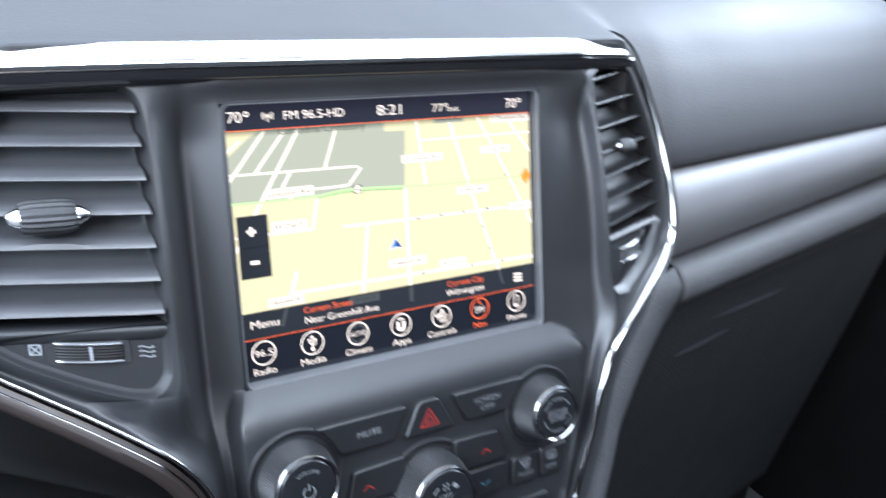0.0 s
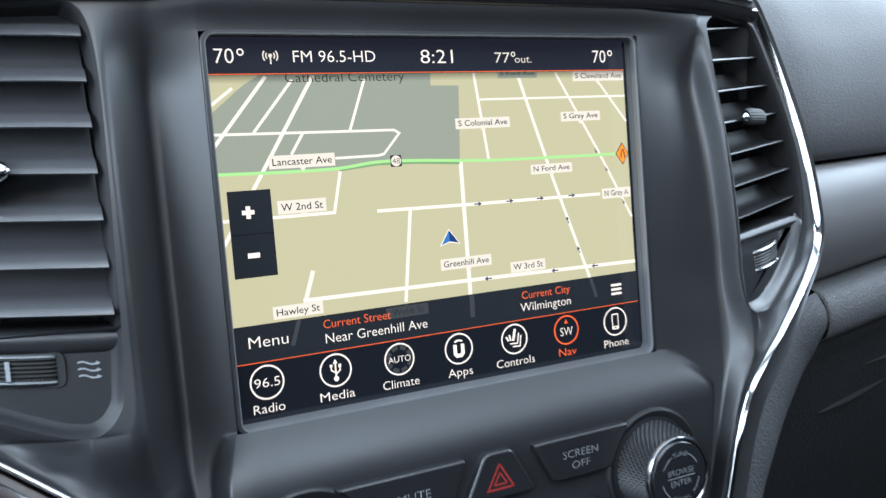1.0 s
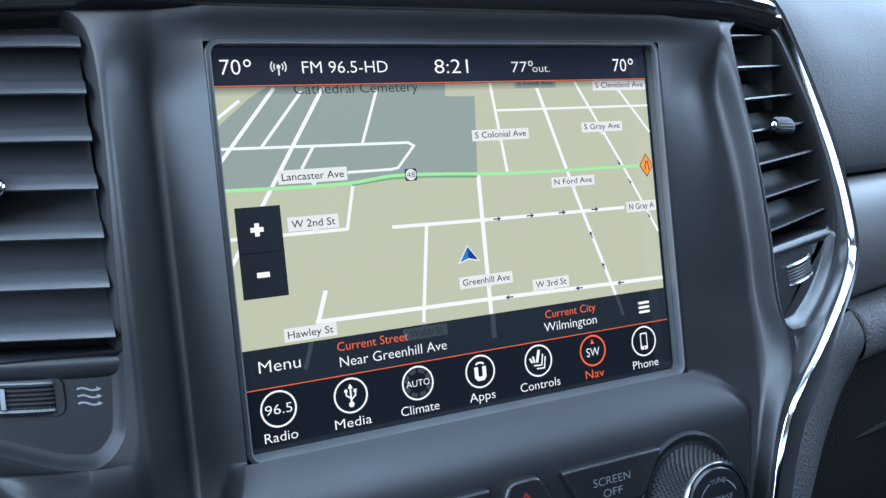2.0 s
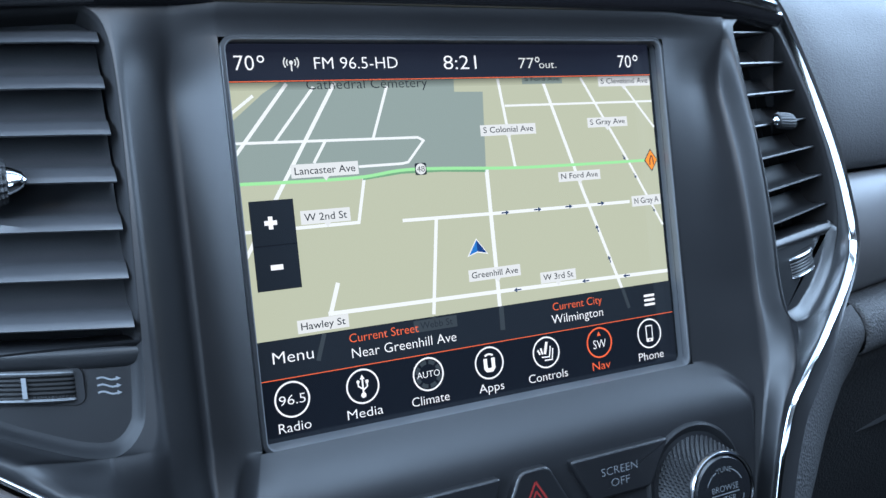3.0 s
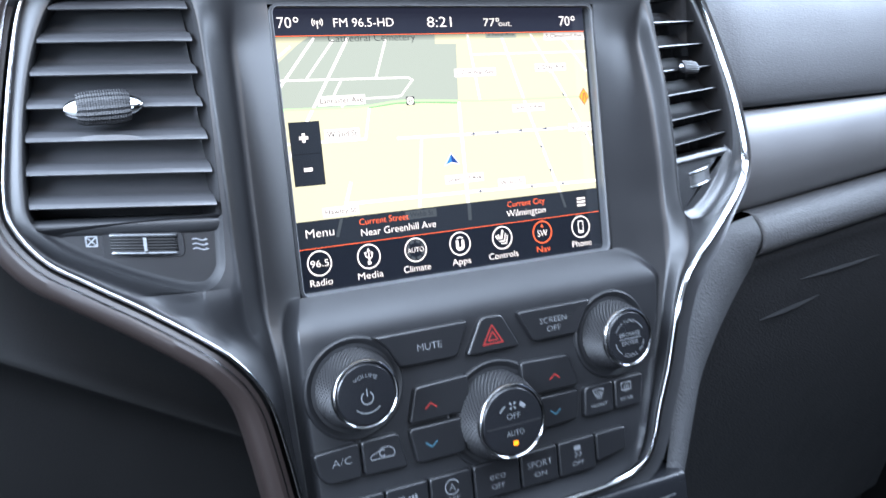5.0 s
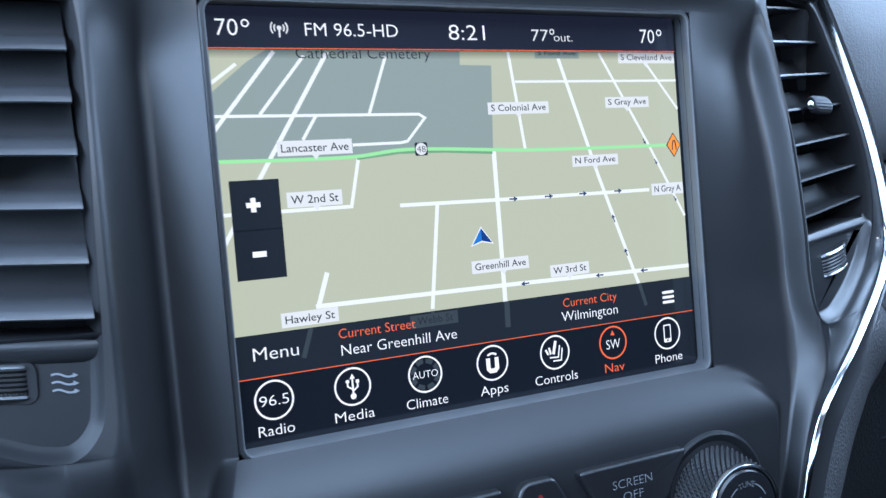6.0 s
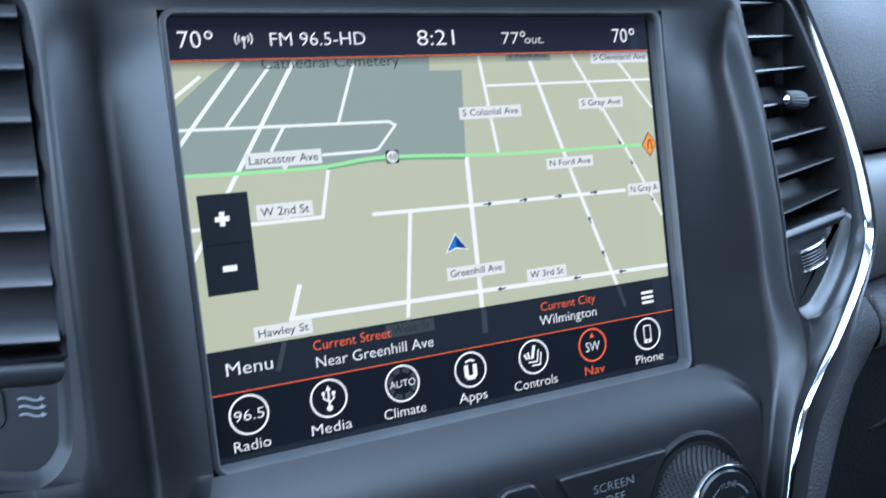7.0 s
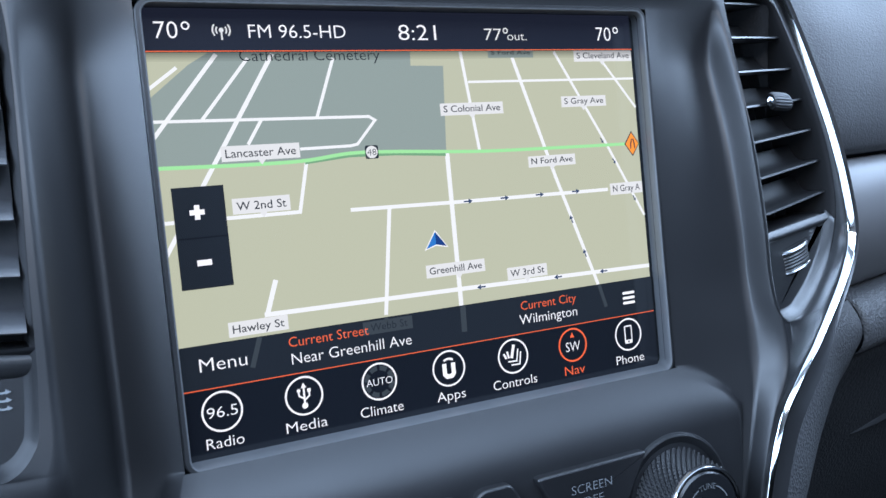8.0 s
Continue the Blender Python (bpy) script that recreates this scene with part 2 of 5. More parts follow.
def sweep(name, path, y, profile, material, parent, label="", closed=True, y_of=None, twist=None, widen=None, slim=None):
    """A profile of (outward, toward the viewer) points drawn along a path in the x, z plane; outward is to the path's left."""
    path = np.array(path, float)
    tan = np.gradient(path, axis=0)
    tan /= np.linalg.norm(tan, axis=1)[:, None]
    out = np.stack([-tan[:, 1], tan[:, 0]], 1)
    verts, k = [], len(profile)
    for i, (p, o) in enumerate(zip(path, out)):
        yy = y + (y_of(*p) if y_of else 0)
        a = twist(p[1]) if twist else 0.0
        turned = [(u * math.cos(a) - v * math.sin(a), u * math.sin(a) + v * math.cos(a)) for u, v in profile]
        if slim:
            turned = [(u * slim(p[1]), v * slim(p[1])) for u, v in turned]
        if widen:
            turned = [(u if u > -4 else -4 + (u + 4) * widen(p[1]), v) for u, v in turned]
        verts += [(p[0] + o[0] * u, yy - v, p[1] + o[1] * u) for u, v in turned]
    faces = grid_faces(len(path), k, close=closed)
    if closed:
        faces += [tuple(range(k)), tuple(range(len(verts) - k, len(verts)))]
    return mesh_object(name, verts, faces, material, parent, label)


def rounded(x0, x1, z0, z1, r, n=5):
    """A rounded rectangle as a loop of (x, z)."""
    out = []
    for cx, cz, a in ((x1 - r, z1 - r, 0), (x0 + r, z1 - r, 90), (x0 + r, z0 + r, 180), (x1 - r, z0 + r, 270)):
        out += [(cx + r * math.cos(radians(a + 90 * i / n)), cz + r * math.sin(radians(a + 90 * i / n))) for i in range(n + 1)]
    return out


def inset(loop, d):
    """The loop moved inwards by d (counter-clockwise loops)."""
    p = np.array(loop, float)
    a, b = p - np.roll(p, 1, 0), np.roll(p, -1, 0) - p
    a /= np.linalg.norm(a, axis=1)[:, None] + 1e-9
    b /= np.linalg.norm(b, axis=1)[:, None] + 1e-9
    na, nb = np.stack([-a[:, 1], a[:, 0]], 1), np.stack([-b[:, 1], b[:, 0]], 1)
    m = na + nb
    m /= np.maximum((m * na).sum(1), 0.35)[:, None]
    return p + m * d


def stacked(name, loops, material, parent, label="", cap=True, back=False, angle=35):
    """Loops of (y, [(x, z), ...]) of equal length, joined one after the other; the last is closed by a cap."""
    k, verts = len(loops[0][1]), []
    for y, loop in loops:
        verts += [(x, y, z) for x, z in loop]
    faces = grid_faces(len(loops), k, close=True)
    if cap:
        faces.append(tuple(range(len(verts) - k, len(verts))))
    if back:
        faces.append(tuple(range(k)))
    return mesh_object(name, verts, faces, material, parent, label, angle=angle)


def round_corners(poly, r, n=4):
    """A polygon with its corners rounded off."""
    out, p = [], [Vector(v) for v in poly]
    for i, b in enumerate(p):
        a, c = p[i - 1], p[(i + 1) % len(p)]
        u, v = (a - b), (c - b)
        d = min(r, 0.45 * u.length, 0.45 * v.length)
        s, e = b + u.normalized() * d, b + v.normalized() * d
        out += [tuple((1 - t) ** 2 * s + 2 * t * (1 - t) * b + t * t * e) for t in (j / n for j in range(n + 1))]
    return out


def ccw(loop):
    area = sum(a[0] * b[1] - b[0] * a[1] for a, b in zip(loop, loop[1:] + loop[:1]))
    return loop if area > 0 else loop[::-1]


def flat(name, loops, y, material, parent, label=""):
    """Flat filled outlines in the x, z plane."""
    verts, faces = [], []
    for loop in loops:
        faces.append(tuple(range(len(verts), len(verts) + len(loop))))
        verts += [(x, y, z) for x, z in loop]
    return mesh_object(name, verts, faces, material, parent, label, smooth=False)


def half_width(points, w):
    """The points of a stroke and their sideways offsets, mitred at its bends; a stroke that ends where it began is closed."""
    p = np.array(points, float)
    t = np.diff(p, axis=0)
    t /= np.linalg.norm(t, axis=1)[:, None] + 1e-9
    shut = len(p) > 3 and np.allclose(p[0], p[-1])
    a = np.vstack([t[-1:] if shut else t[:1], t])
    b = np.vstack([t, t[:1] if shut else t[-1:]])
    na, nb = np.stack([-a[:, 1], a[:, 0]], 1), np.stack([-b[:, 1], b[:, 0]], 1)
    m = na + nb
    m /= np.maximum((m * na).sum(1), 0.5)[:, None]
    return p, m * w / 2


def strip(points, w):
    """A line of width w as one outline."""
    p, o = half_width(points, w)
    return [tuple(v) for v in p + o] + [tuple(v) for v in (p - o)[::-1]]


def line(name, points, w, y, material, parent, label=""):
    p, o = half_width(points, w)
    verts = [(a[0], y, a[1]) for a in p + o] + [(a[0], y, a[1]) for a in p - o]
    n = len(p)
    return mesh_object(name, verts, [(i, i + 1, n + i + 1, n + i) for i in range(n - 1)], material, parent, label, smooth=False)


def ring(name, cx, cz, r0, r1, y, material, parent, a0=0, a1=360, n=48, label=""):
    verts, faces = [], []
    for i in range(n + 1):
        a = radians(a0 + (a1 - a0) * i / n)
        verts += [(cx + r * math.cos(a), y, cz + r * math.sin(a)) for r in (r0, r1)]
    faces = [(2 * i, 2 * i + 1, 2 * i + 3, 2 * i + 2) for i in range(n)]
    return mesh_object(name, verts, faces, material, parent, label, smooth=False)


def disc(cx, cz, r, n=40):
    return [(cx + r * math.cos(2 * math.pi * i / n), cz + r * math.sin(2 * math.pi * i / n)) for i in range(n)]


def words(name, body, x0, x1, z, height, y, material, parent, label="", turn=0.0, bold=-0.008, arc=None):
    """Writing that spans x0 to x1 with capitals of the given height on the line z."""
    cu = bpy.data.curves.new(name, "FONT")
    cu.body, cu.size, cu.resolution_u = body, 1.0, 3
    cu.offset = bold
    tmp = bpy.data.objects.new(name, cu)
    me = bpy.data.meshes.new_from_object(tmp)
    bpy.data.objects.remove(tmp)
    bpy.data.curves.remove(cu)
    co = np.empty(len(me.vertices) * 3)
    me.vertices.foreach_get("co", co)
    co = co.reshape(-1, 3)
    lo, hi = co[:, 0].min(), co[:, 0].max()
    u = (co[:, 0] - lo) / (hi - lo) * (x1 - x0) - (x1 - x0) / 2
    v = co[:, 1] / 0.70 * height
    c, s = math.cos(radians(turn)), math.sin(radians(turn))
    out = np.stack([(x0 + x1) / 2 + u * c - v * s, np.full(len(u), y), z + u * s + v * c], 1) * MM
    if arc:
        cx, cz, r = arc
        k = u / abs(r)
        side = 1 if r > 0 else -1
        rad = abs(r) + side * v
        out = np.stack([cx + rad * np.sin(k), np.full(len(u), y), cz + side * rad * np.cos(k)], 1) * MM
    me.vertices.foreach_set("co", out.ravel())
    me.materials.clear()
    me.materials.append(material)
    me.update()
    ob = new(name, me)
    ob.parent = parent
    if label:
        ob["label"] = label
    return ob


def lathe_y(name, cx, cz, profile, material, parent, label="", n=64, cap=True, angle=35):
    """A turned form about an axis along y: profile of (radius, y), from the back to the front."""
    verts = []
    for r, y in profile:
        verts += [(cx + r * math.cos(2 * math.pi * i / n), y, cz + r * math.sin(2 * math.pi * i / n)) for i in range(n)]
    faces = grid_faces(len(profile), n, close=True)
    if cap:
        faces.append(tuple(range(len(verts) - n, len(verts))))
    return mesh_object(name, verts, faces, material, parent, label, angle=angle)


# ---- the cabin round the dash ----


def shell(name, loops, material, label):
    """A plain wall of the cabin: boxes given by their corners in metres, in the car's upright frame."""
    verts, faces = [], []
    for (x0, y0, z0), (x1, y1, z1) in loops:
        b = len(verts)
        verts += [(x, y, z) for x in (x0, x1) for y in (y0, y1) for z in (z0, z1)]
        faces += [tuple(b + i for i in f) for f in ((0, 1, 3, 2), (4, 6, 7, 5), (0, 4, 5, 1), (2, 3, 7, 6), (0, 2, 6, 4), (1, 5, 7, 3))]
    me = bpy.data.meshes.new(name)
    me.from_pydata(verts, [], faces)
    me.materials.append(material)
    return tagged(new(name, me), label, "cabin", kind="structure")


shell("floor", [((-0.8, -2.4, 0.30), (0.8, 0.9, 0.34))], M_CARPET, "black carpeted floor of the car cabin")
shell("ceiling", [((-0.8, -0.15, 1.62), (0.8, 0.0, 1.66)), ((-0.8, -2.4, 1.62), (0.8, -0.87, 1.66)), ((-0.8, -0.87, 1.62), (-0.43, -0.15, 1.66)), ((0.43, -0.87, 1.62), (0.8, -0.15, 1.66))], M_HEAD, "grey cloth headliner round a sunroof opening")
# Unseen left walls: the pale front bounces light, the dark rear dims reflections.
shell("wall_left", [((-0.82, -0.5, 0.30), (-0.76, 0.9, 1.05)), ((-0.82, -0.5, 1.50), (-0.76, -0.05, 1.66))], M_BOUNCE_WALL, "added unseen pale wall that bounces light, with an open window gap")
shell("wall_left_rear", [((-0.82, -2.4, 0.30), (-0.76, -0.5, 1.05)), ((-0.82, -2.4, 1.50), (-0.76, -0.5, 1.66)), ((-0.82, -0.98, 1.05), (-0.76, -0.5, 1.5))], M_KNEE, "added unseen dark wall that keeps reflections dark, with an open window gap")
shell("wall_right", [((0.76, -2.4, 0.30), (0.82, 0.9, 1.05)), ((0.76, -2.4, 1.50), (0.82, -0.05, 1.66)), ((0.76, -2.4, 1.05), (0.82, -0.85, 1.5))], M_KNEE, "dark door wall of the cabin with an open window gap")
shell("wall_rear", [((-0.82, -2.44, 0.30), (0.82, -2.4, 1.66))], M_KNEE, "dark rear wall of the cabin")
shell("wall_front", [((-0.82, 0.455, 0.0), (0.82, 0.6, 1.05))], M_KNEE, "dark bulkhead under the windscreen")
gm = bpy.data.meshes.new("ground")
gm.from_pydata([(-400, -400, 0), (400, -400, 0), (400, 400, 0), (-400, 400, 0)], [], [(0, 1, 2, 3)])
gm.materials.append(M_ASPHALT)
tagged(new("ground", gm), "grey asphalt ground under the car", "ground", kind="structure")

# ---- outlines of the centre stack ----


def ease(t):
    t = max(0.0, min(1.0, t))
    return t * t * (3 - 2 * t)


RIGHT = [(150, 93), (160, 90.5), (168.5, 84.5), (174, 76), (179, 66), (185, 50), (191, 30), (194.8, 10), (197, -4), (198, -17), (197, -24), (193.5, -30), (187, -36), (178.5, -42), (165, -50), (148, -60), (131.5, -69.5), (120.5, -80), (112.7, -100), (106.3, -125), (98.7, -148), (94.5, -162), (86, -175), (62, -181), (16, -182), (-40, -182), (-70, -180.5)]
LEFT = [(-70, -180.5), (-84.5, -175), (-93.9, -164), (-99, -151), (-103.4, -126), (-107.8, -104), (-113.5, -90.5), (-122, -79), (-131.5, -70), (-151.5, -55), (-171.5, -41.5), (-186, -31), (-195.5, -17), (-197.3, -4), (-193.2, 24), (-188, 50), (-182, 72), (-172, 90)]
right_path, left_path = spline(RIGHT, 170), spline(LEFT, 150)
edge_r = curve_of([(z, x) for x, z in RIGHT[2:24]])
edge_l = curve_of([(z, x) for x, z in LEFT[1:]])
CREST = curve_of([(-186, -21), (-150, -22), (-125, -23.5), (-100, -24.6), (-80, -25.8), (-66, -26.4), (-50, -25), (-30, -22.2), (-10, -21), (18, -18), (45, -13), (70, -8.5), (95, -4.6)])


def WING(x, z):
    """Depth of the two wings that hold the vents: they stand out beside the screen and lean back outwards."""
    out = abs(x) - 124
    return CREST(z) + 0.33 * (out + math.sqrt(out * out + 16)) / 2


# vent openings: left and right sides by height
LZ, LT, RZ, RT = -49.5, 78.0, -49.0, 79.0
VL0 = curve_of([(LZ, -130.6), (-48.8, -135), (-47, -140.5), (-42.5, -151.5), (-37.5, -161.5), (-31.5, -172.5), (-24, -182.5), (-15, -189.3), (-4, -190.5), (24, -187.5), (47, -182.5), (66, -175.5), (LT, -168)])
VL1 = curve_of([(LZ, -129.4), (-48.8, -127.3), (-47, -124.5), (-44, -122), (-40, -120.3), (-30, -119.3), (-20, -118.8), (0, -118.3), (28, -117.3), (52, -116.8), (66, -117.4), (74, -119.5), (LT, -124)])
VR0 = curve_of([(RZ, 129.4), (-48.2, 127), (-46, 125), (-42, 123.9), (-35, 123.6), (-17, 124.2), (4, 124.5), (31, 124.6), (58, 124.9), (72, 125.2), (75.5, 126.8), (RT, 133)])
VR1 = curve_of([(RZ, 130.6), (-48.4, 137), (-46, 144), (-39.5, 158), (-30, 173.5), (-20, 182.5), (-12, 186.3), (-4, 188.2), (10, 188.6), (30, 186), (45, 182), (60, 176.2), (70, 171.6), (75.5, 168), (RT, 161)])
VALLEY_L = curve_of([(-182, -96), (-150, -96.5), (-130, -98), (-100, -99.6), (-72, -101), (-35, -101.4), (17, -101.4), (69, -101), (80, -100)])
VALLEY_R = curve_of([(-182, 88), (-150, 95.5), (-130, 101.5), (-110, 106.5), (-90, 111), (-71, 116), (-60, 118.4), (-35, 120.6), (-12, 121.2), (10, 121), (30, 120.7), (51, 120), (65, 119), (80, 118)])
FOOT = curve_of([(-184, 4.5), (-180, 3), (-176, 1.4), (-172, 0.2), (-168, 0), (80, 0)])


def SHELF(z):
    """Depth of the face of the stack: level with the screen's rim, swelling out below it in one rounded shelf."""
    return -8.8 - 11.2 * math.sin(math.pi / 2 * max(0.0, min(1.0, (-60 - z) / 21))) - FOOT(z) - 3 * ease((z - 69.5) / 9)


def SIDE_L(z):
    return -86.4 - 5.2 * math.sin(math.pi / 2 * max(0.0, min(1.0, (-60 - z) / 20))) + 0.04 * max(0.0, -100 - z)


def SIDE_R(z):
    """The shelf's end runs out sideways from the corner of the screen and then turns down."""
    return min(86.4 + 17.6 * math.sin(math.pi / 2 * max(0.0, min(1.0, (-60 - z) / 21))) - 0.165 * max(0.0, -100 - z), edge_r(z) - 5)


console = thing("center_console", "black plastic centre stack of a car dashboard with chrome edge trim", "dashboard")


def build_fascia():
    zs = sorted(set([float(z) for z in range(-180, 81, 3)] + [-92 + 0.6 * i for i in range(90)] + [-60.5, 68.5, LZ, LT, RZ, RT, 74.5, 76.0, 77.2, 72.0]))
    kinds, verts, cols = [], [], None
    for z in zs:
        inl, inr = LZ <= z <= LT, RZ <= z <= RT
        cl, cr = edge_l(z), edge_r(z)
        vall, valr, sl, sr = VALLEY_L(z), VALLEY_R(z), SIDE_L(z), SIDE_R(z)
        l0 = VL0(z) if inl else (VL0(LT) if z > 0 else cl + 0.35 * (vall - cl))
        l1 = VL1(z) if inl else (VL1(LT) if z > 0 else cl + 0.65 * (vall - cl))
        round_r = ease((RZ + 10 - z) / 45)
        ridge = valr + (1 - round_r) * min(3.4, 0.5 * max(cr - valr, 1)) + round_r * 0.42 * max(cr - valr, 1)
        r0 = VR0(z) if inr else (VR0(RT) if z > 0 else ridge)
        r1 = VR1(z) if inr else (VR1(RT) if z > 0 else 0.5 * (ridge + cr))
        if z < LZ:  # ease the columns back towards the tip of the opening
            k = ease((LZ - z) / 36)
            l0, l1 = (1 - k) * VL0(LZ) + k * l0, (1 - k) * VL1(LZ) + k * l1
        if z < RZ:
            k = ease((RZ - z) / 30)
            r0, r1 = (1 - k) * VR0(RZ) + k * r0, (1 - k) * VR1(RZ) + k * r1
        valr = min(valr, cr - 2)
        r1 = min(r1, cr - 0.5)
        r0 = min(max(r0, valr + 1), r1)
        rr = min(ridge, r0 - 0.2)
        k = ease((LZ - z) / 40)
        rl = (1 - k) * max(-116.2, l1 + 0.3) + k * (cl + 0.7 * (vall - cl))
        l0, l1 = max(l0, cl + 1), min(max(l1, l0 + 0.0), rl - 0.1)
        low = ease((-56 - z) / 44)
        vy_l, vy_r = 0.5 - 9.5 * ease((z - 50) / 30) - 12 * low, CREST(z) + 10 - 3 * low - 11.5 * ease((z - 48) / 32)
        ey_l, ey_r = WING(cl, z), WING(cr, z)
        flat_l = lambda x: ey_l + (vy_l - ey_l) * (x - cl) / max(vall - cl, 1)
        on_l = lambda x, d: (1 - k) * (WING(x, z) - d) + k * flat_l(x)
        rim_y = SHELF(z) if z > 0 else -8.8
        bevel = lambda x: vy_l + (rim_y - vy_l) * min(1.0, (x - vall) / (-86.4 - vall))
        fall = min(7.0, 0.6 * (valr - sr))
        shade = lambda x: rim_y + (vy_r - rim_y) * (x - 86.4) / (valr - 86.4)
        stops = [(cl, ey_l), (l0, on_l(l0, 0.4)), (l1, on_l(l1, 0.8)), (rl, on_l(rl, 0.9)), (vall, vy_l), (sl - 4.4, bevel(sl - 4.4)), (sl, SHELF(z)), (sr, SHELF(z)), (sr + fall, shade(sr + fall)), (valr, vy_r), (rr, WING(rr, z) - 0.2), (r0, WING(r0, z) - 0.6 * (1 - ease((RZ - z) / 12))), (r1, WING(r1, z)), (cr, ey_r)]
        steps = [8, 6, 3, 8, 5, 9, 24, 10, 8, 7, 4, 6, 5]
        row, kind, q = [], [], ease((-58 - z) / 16)
        plain_l, plain_r = ease((LZ - z) / 5), ease((RZ - z) / 5)
        for s, ((xa, ya), (xb, yb), n) in enumerate(zip(stops, stops[1:], steps)):
            for i in range(n):
                t = i / n
                e = t * t * (3 - 2 * t)
                if s in (2, 3, 4, 8, 9, 10, 12):
                    k = {3: 0.8, 8: 0.8, 9: 0.4, 12: 0.3}.get(s, 1.0)
                    e = k * t + (1 - k) * e
                if s == 9:
                    e += round_r * (math.sin(math.pi / 2 * t) - e)
                if s <= 2:
                    e += plain_l * (t - e)
                if s >= 11:
                    e += plain_r * (t - e)
                if s == 5:
                    e = t + q * (math.sin(math.pi / 2 * t) - t)
                if s == 7:
                    e = t + q * (0.5 - 0.5 * math.cos(math.pi / 2 * t) + 0.5 * e - t)
                dip = 4.4 * math.sin(math.pi * math.sqrt(t)) * ease((l0 - cl - 4) / 12) * ease((-12 - z) / 14) * (1 - ease((LZ - z) / 48)) if s == 0 else 0.0
                row.append((xa + (xb - xa) * t, ya + (yb - ya) * e + dip, z))
                kind.append(s)
        row.append((stops[-1][0], stops[-1][1], z))
        kind.append(13)
        verts += row
        kinds, cols = kind, len(row)

    def keep(r, c):
        z0, z1 = zs[r], zs[r + 1]
        if kinds[c] == 1 and z0 >= LZ and z1 <= LT:
            return False
        if kinds[c] == 11 and z0 >= RZ and z1 <= RT:
            return False
        return not (kinds[c] == 6 and z0 >= -60.5 and z1 <= 68.5)

    return mesh_object("fascia", verts, grid_faces(len(zs), cols, keep), M_PLASTIC, console, angle=170)


build_fascia()

# chrome bead and dark gloss trim round the stack, and its side walls back to the dash
BEAD = [(3.2 * math.cos(a), 2.6 * math.sin(a) + 0.4) for a in np.linspace(0, 2 * math.pi, 14, endpoint=False)]
FLAT = [(u, 1.7 - 0.03 * u * u) for u in np.linspace(1.8, -1.8, 11)] + [(-2.05, 1.4), (-2.2, 0.8), (-2.2, -0.6), (2.2, -0.6), (2.2, 0.8), (2.05, 1.4)]
turn_of = curve_of([(-190, -40), (-180, -40), (-174, -12), (-160, -8), (-112, -10), (-101, -22), (-91, -36), (-78, -46), (-70, -51), (-63, -56), (-48, -56), (-34, -56), (-29, -48), (-24, -44), (-18, -46), (-10, -43), (40, -42), (95, -43)])
facing = lambda z: radians(turn_of(z))
swell = lambda x, z: WING(x, z) + 9
sweep("chrome_trim", right_path[::-1], -10, FLAT, M_CHROME, console, "polished chrome bead", y_of=swell, twist=facing, slim=lambda z: 0.5 + 0.34 * ease((z + 78) / 60))
broad = lambda z: 0.35 + 0.65 * ease((-40 - z) / 26)
sweep("outer_trim", right_path[::-1], -10, [(-2, 0), (-3.2, -1.4), (-5, -1.8), (-9, -1.6), (-11, -1.2), (-12.2, -2.6), (-12.8, -8), (-12.8, -60), (-3, -60)], M_TRIM, console, "dark satin side trim", y_of=swell, widen=broad)
low_path = [p for p in right_path if -104 < p[1] < -34]
sweep("side_skirt", low_path[::-1], -10, [(-10, -9), (-14, -10), (-18, -12), (-22, -16), (-24, -22), (-24, -60), (-8, -60)], M_TRIM, console, "dark satin side skirt", y_of=swell, widen=broad)
sweep("chrome_trim", left_path[::-1], -10, [(-0.28 * u, 0.4 * v) for u, v in BEAD], M_LINE, console, "polished chrome bead", y_of=swell)
sweep("chrome_line", left_path[::-1], -10, [(-4.3, 0.2), (-4.55, 0.7), (-4.85, 0.7), (-5.1, 0.2), (-4.7, -1.5)], M_LINE, console, "thin chrome line", y_of=swell)
sweep("outer_trim", left_path[::-1], -10, [(-2.4, -1), (-3.4, -0.8), (-5.2, 0.0), (-6.8, 0.5), (-9.4, -0.4), (-11.6, -3), (-12.6, -7), (-12.8, -14), (-12.8, -22), (-3, -22)], M_BRONZE, console, "dark bronze satin trim", y_of=swell)

# broad chrome bar over the screen
bar_prof = [(-10, 83.2), (-14.8, 83.5), (-17.0, 84.2), (-18.0, 85.6), (-17.2, 87.4), (-14.6, 89.6), (-10.0, 92.8), (-6.0, 94.8), (0, 95.6), (0, 83.6)]
verts = []
xs = np.linspace(-180, 167, 70)
sweep_back = lambda x: (0.36 if x > 0 else 0.12) * (abs(x) - 116 + math.sqrt((abs(x) - 116) ** 2 + 100)) / 2
for x in xs:
    k = min(1.0, (168 - x) / 12) ** 0.5 if x > 156 else 1.0
    k = min(k, (min(1.0, (x + 182) / 10)) ** 0.5)
    drop = -2.0 * max(0, (x - 146) / 22) ** 2
    verts += [(x, y * (0.55 + 0.45 * k) - 1 + sweep_back(x), 84 + (z - 84) * k + drop) for y, z in bar_prof]
faces = grid_faces(len(xs), len(bar_prof), close=True) + [tuple(range(10)), tuple(range(len(verts) - 10, len(verts)))]
mesh_object("chrome_bar", verts, faces, M_BAR, console, "broad polished chrome bar")
verts = []
for x in xs:
    verts += [(x, y + sweep_back(x), z) for y, z in ((-9, 77.4), (-11.2, 77.9), (-13.2, 79.0), (-14.8, 80.8), (-15.4, 82.6), (-14.8, 83.9), (-9, 84.2))]
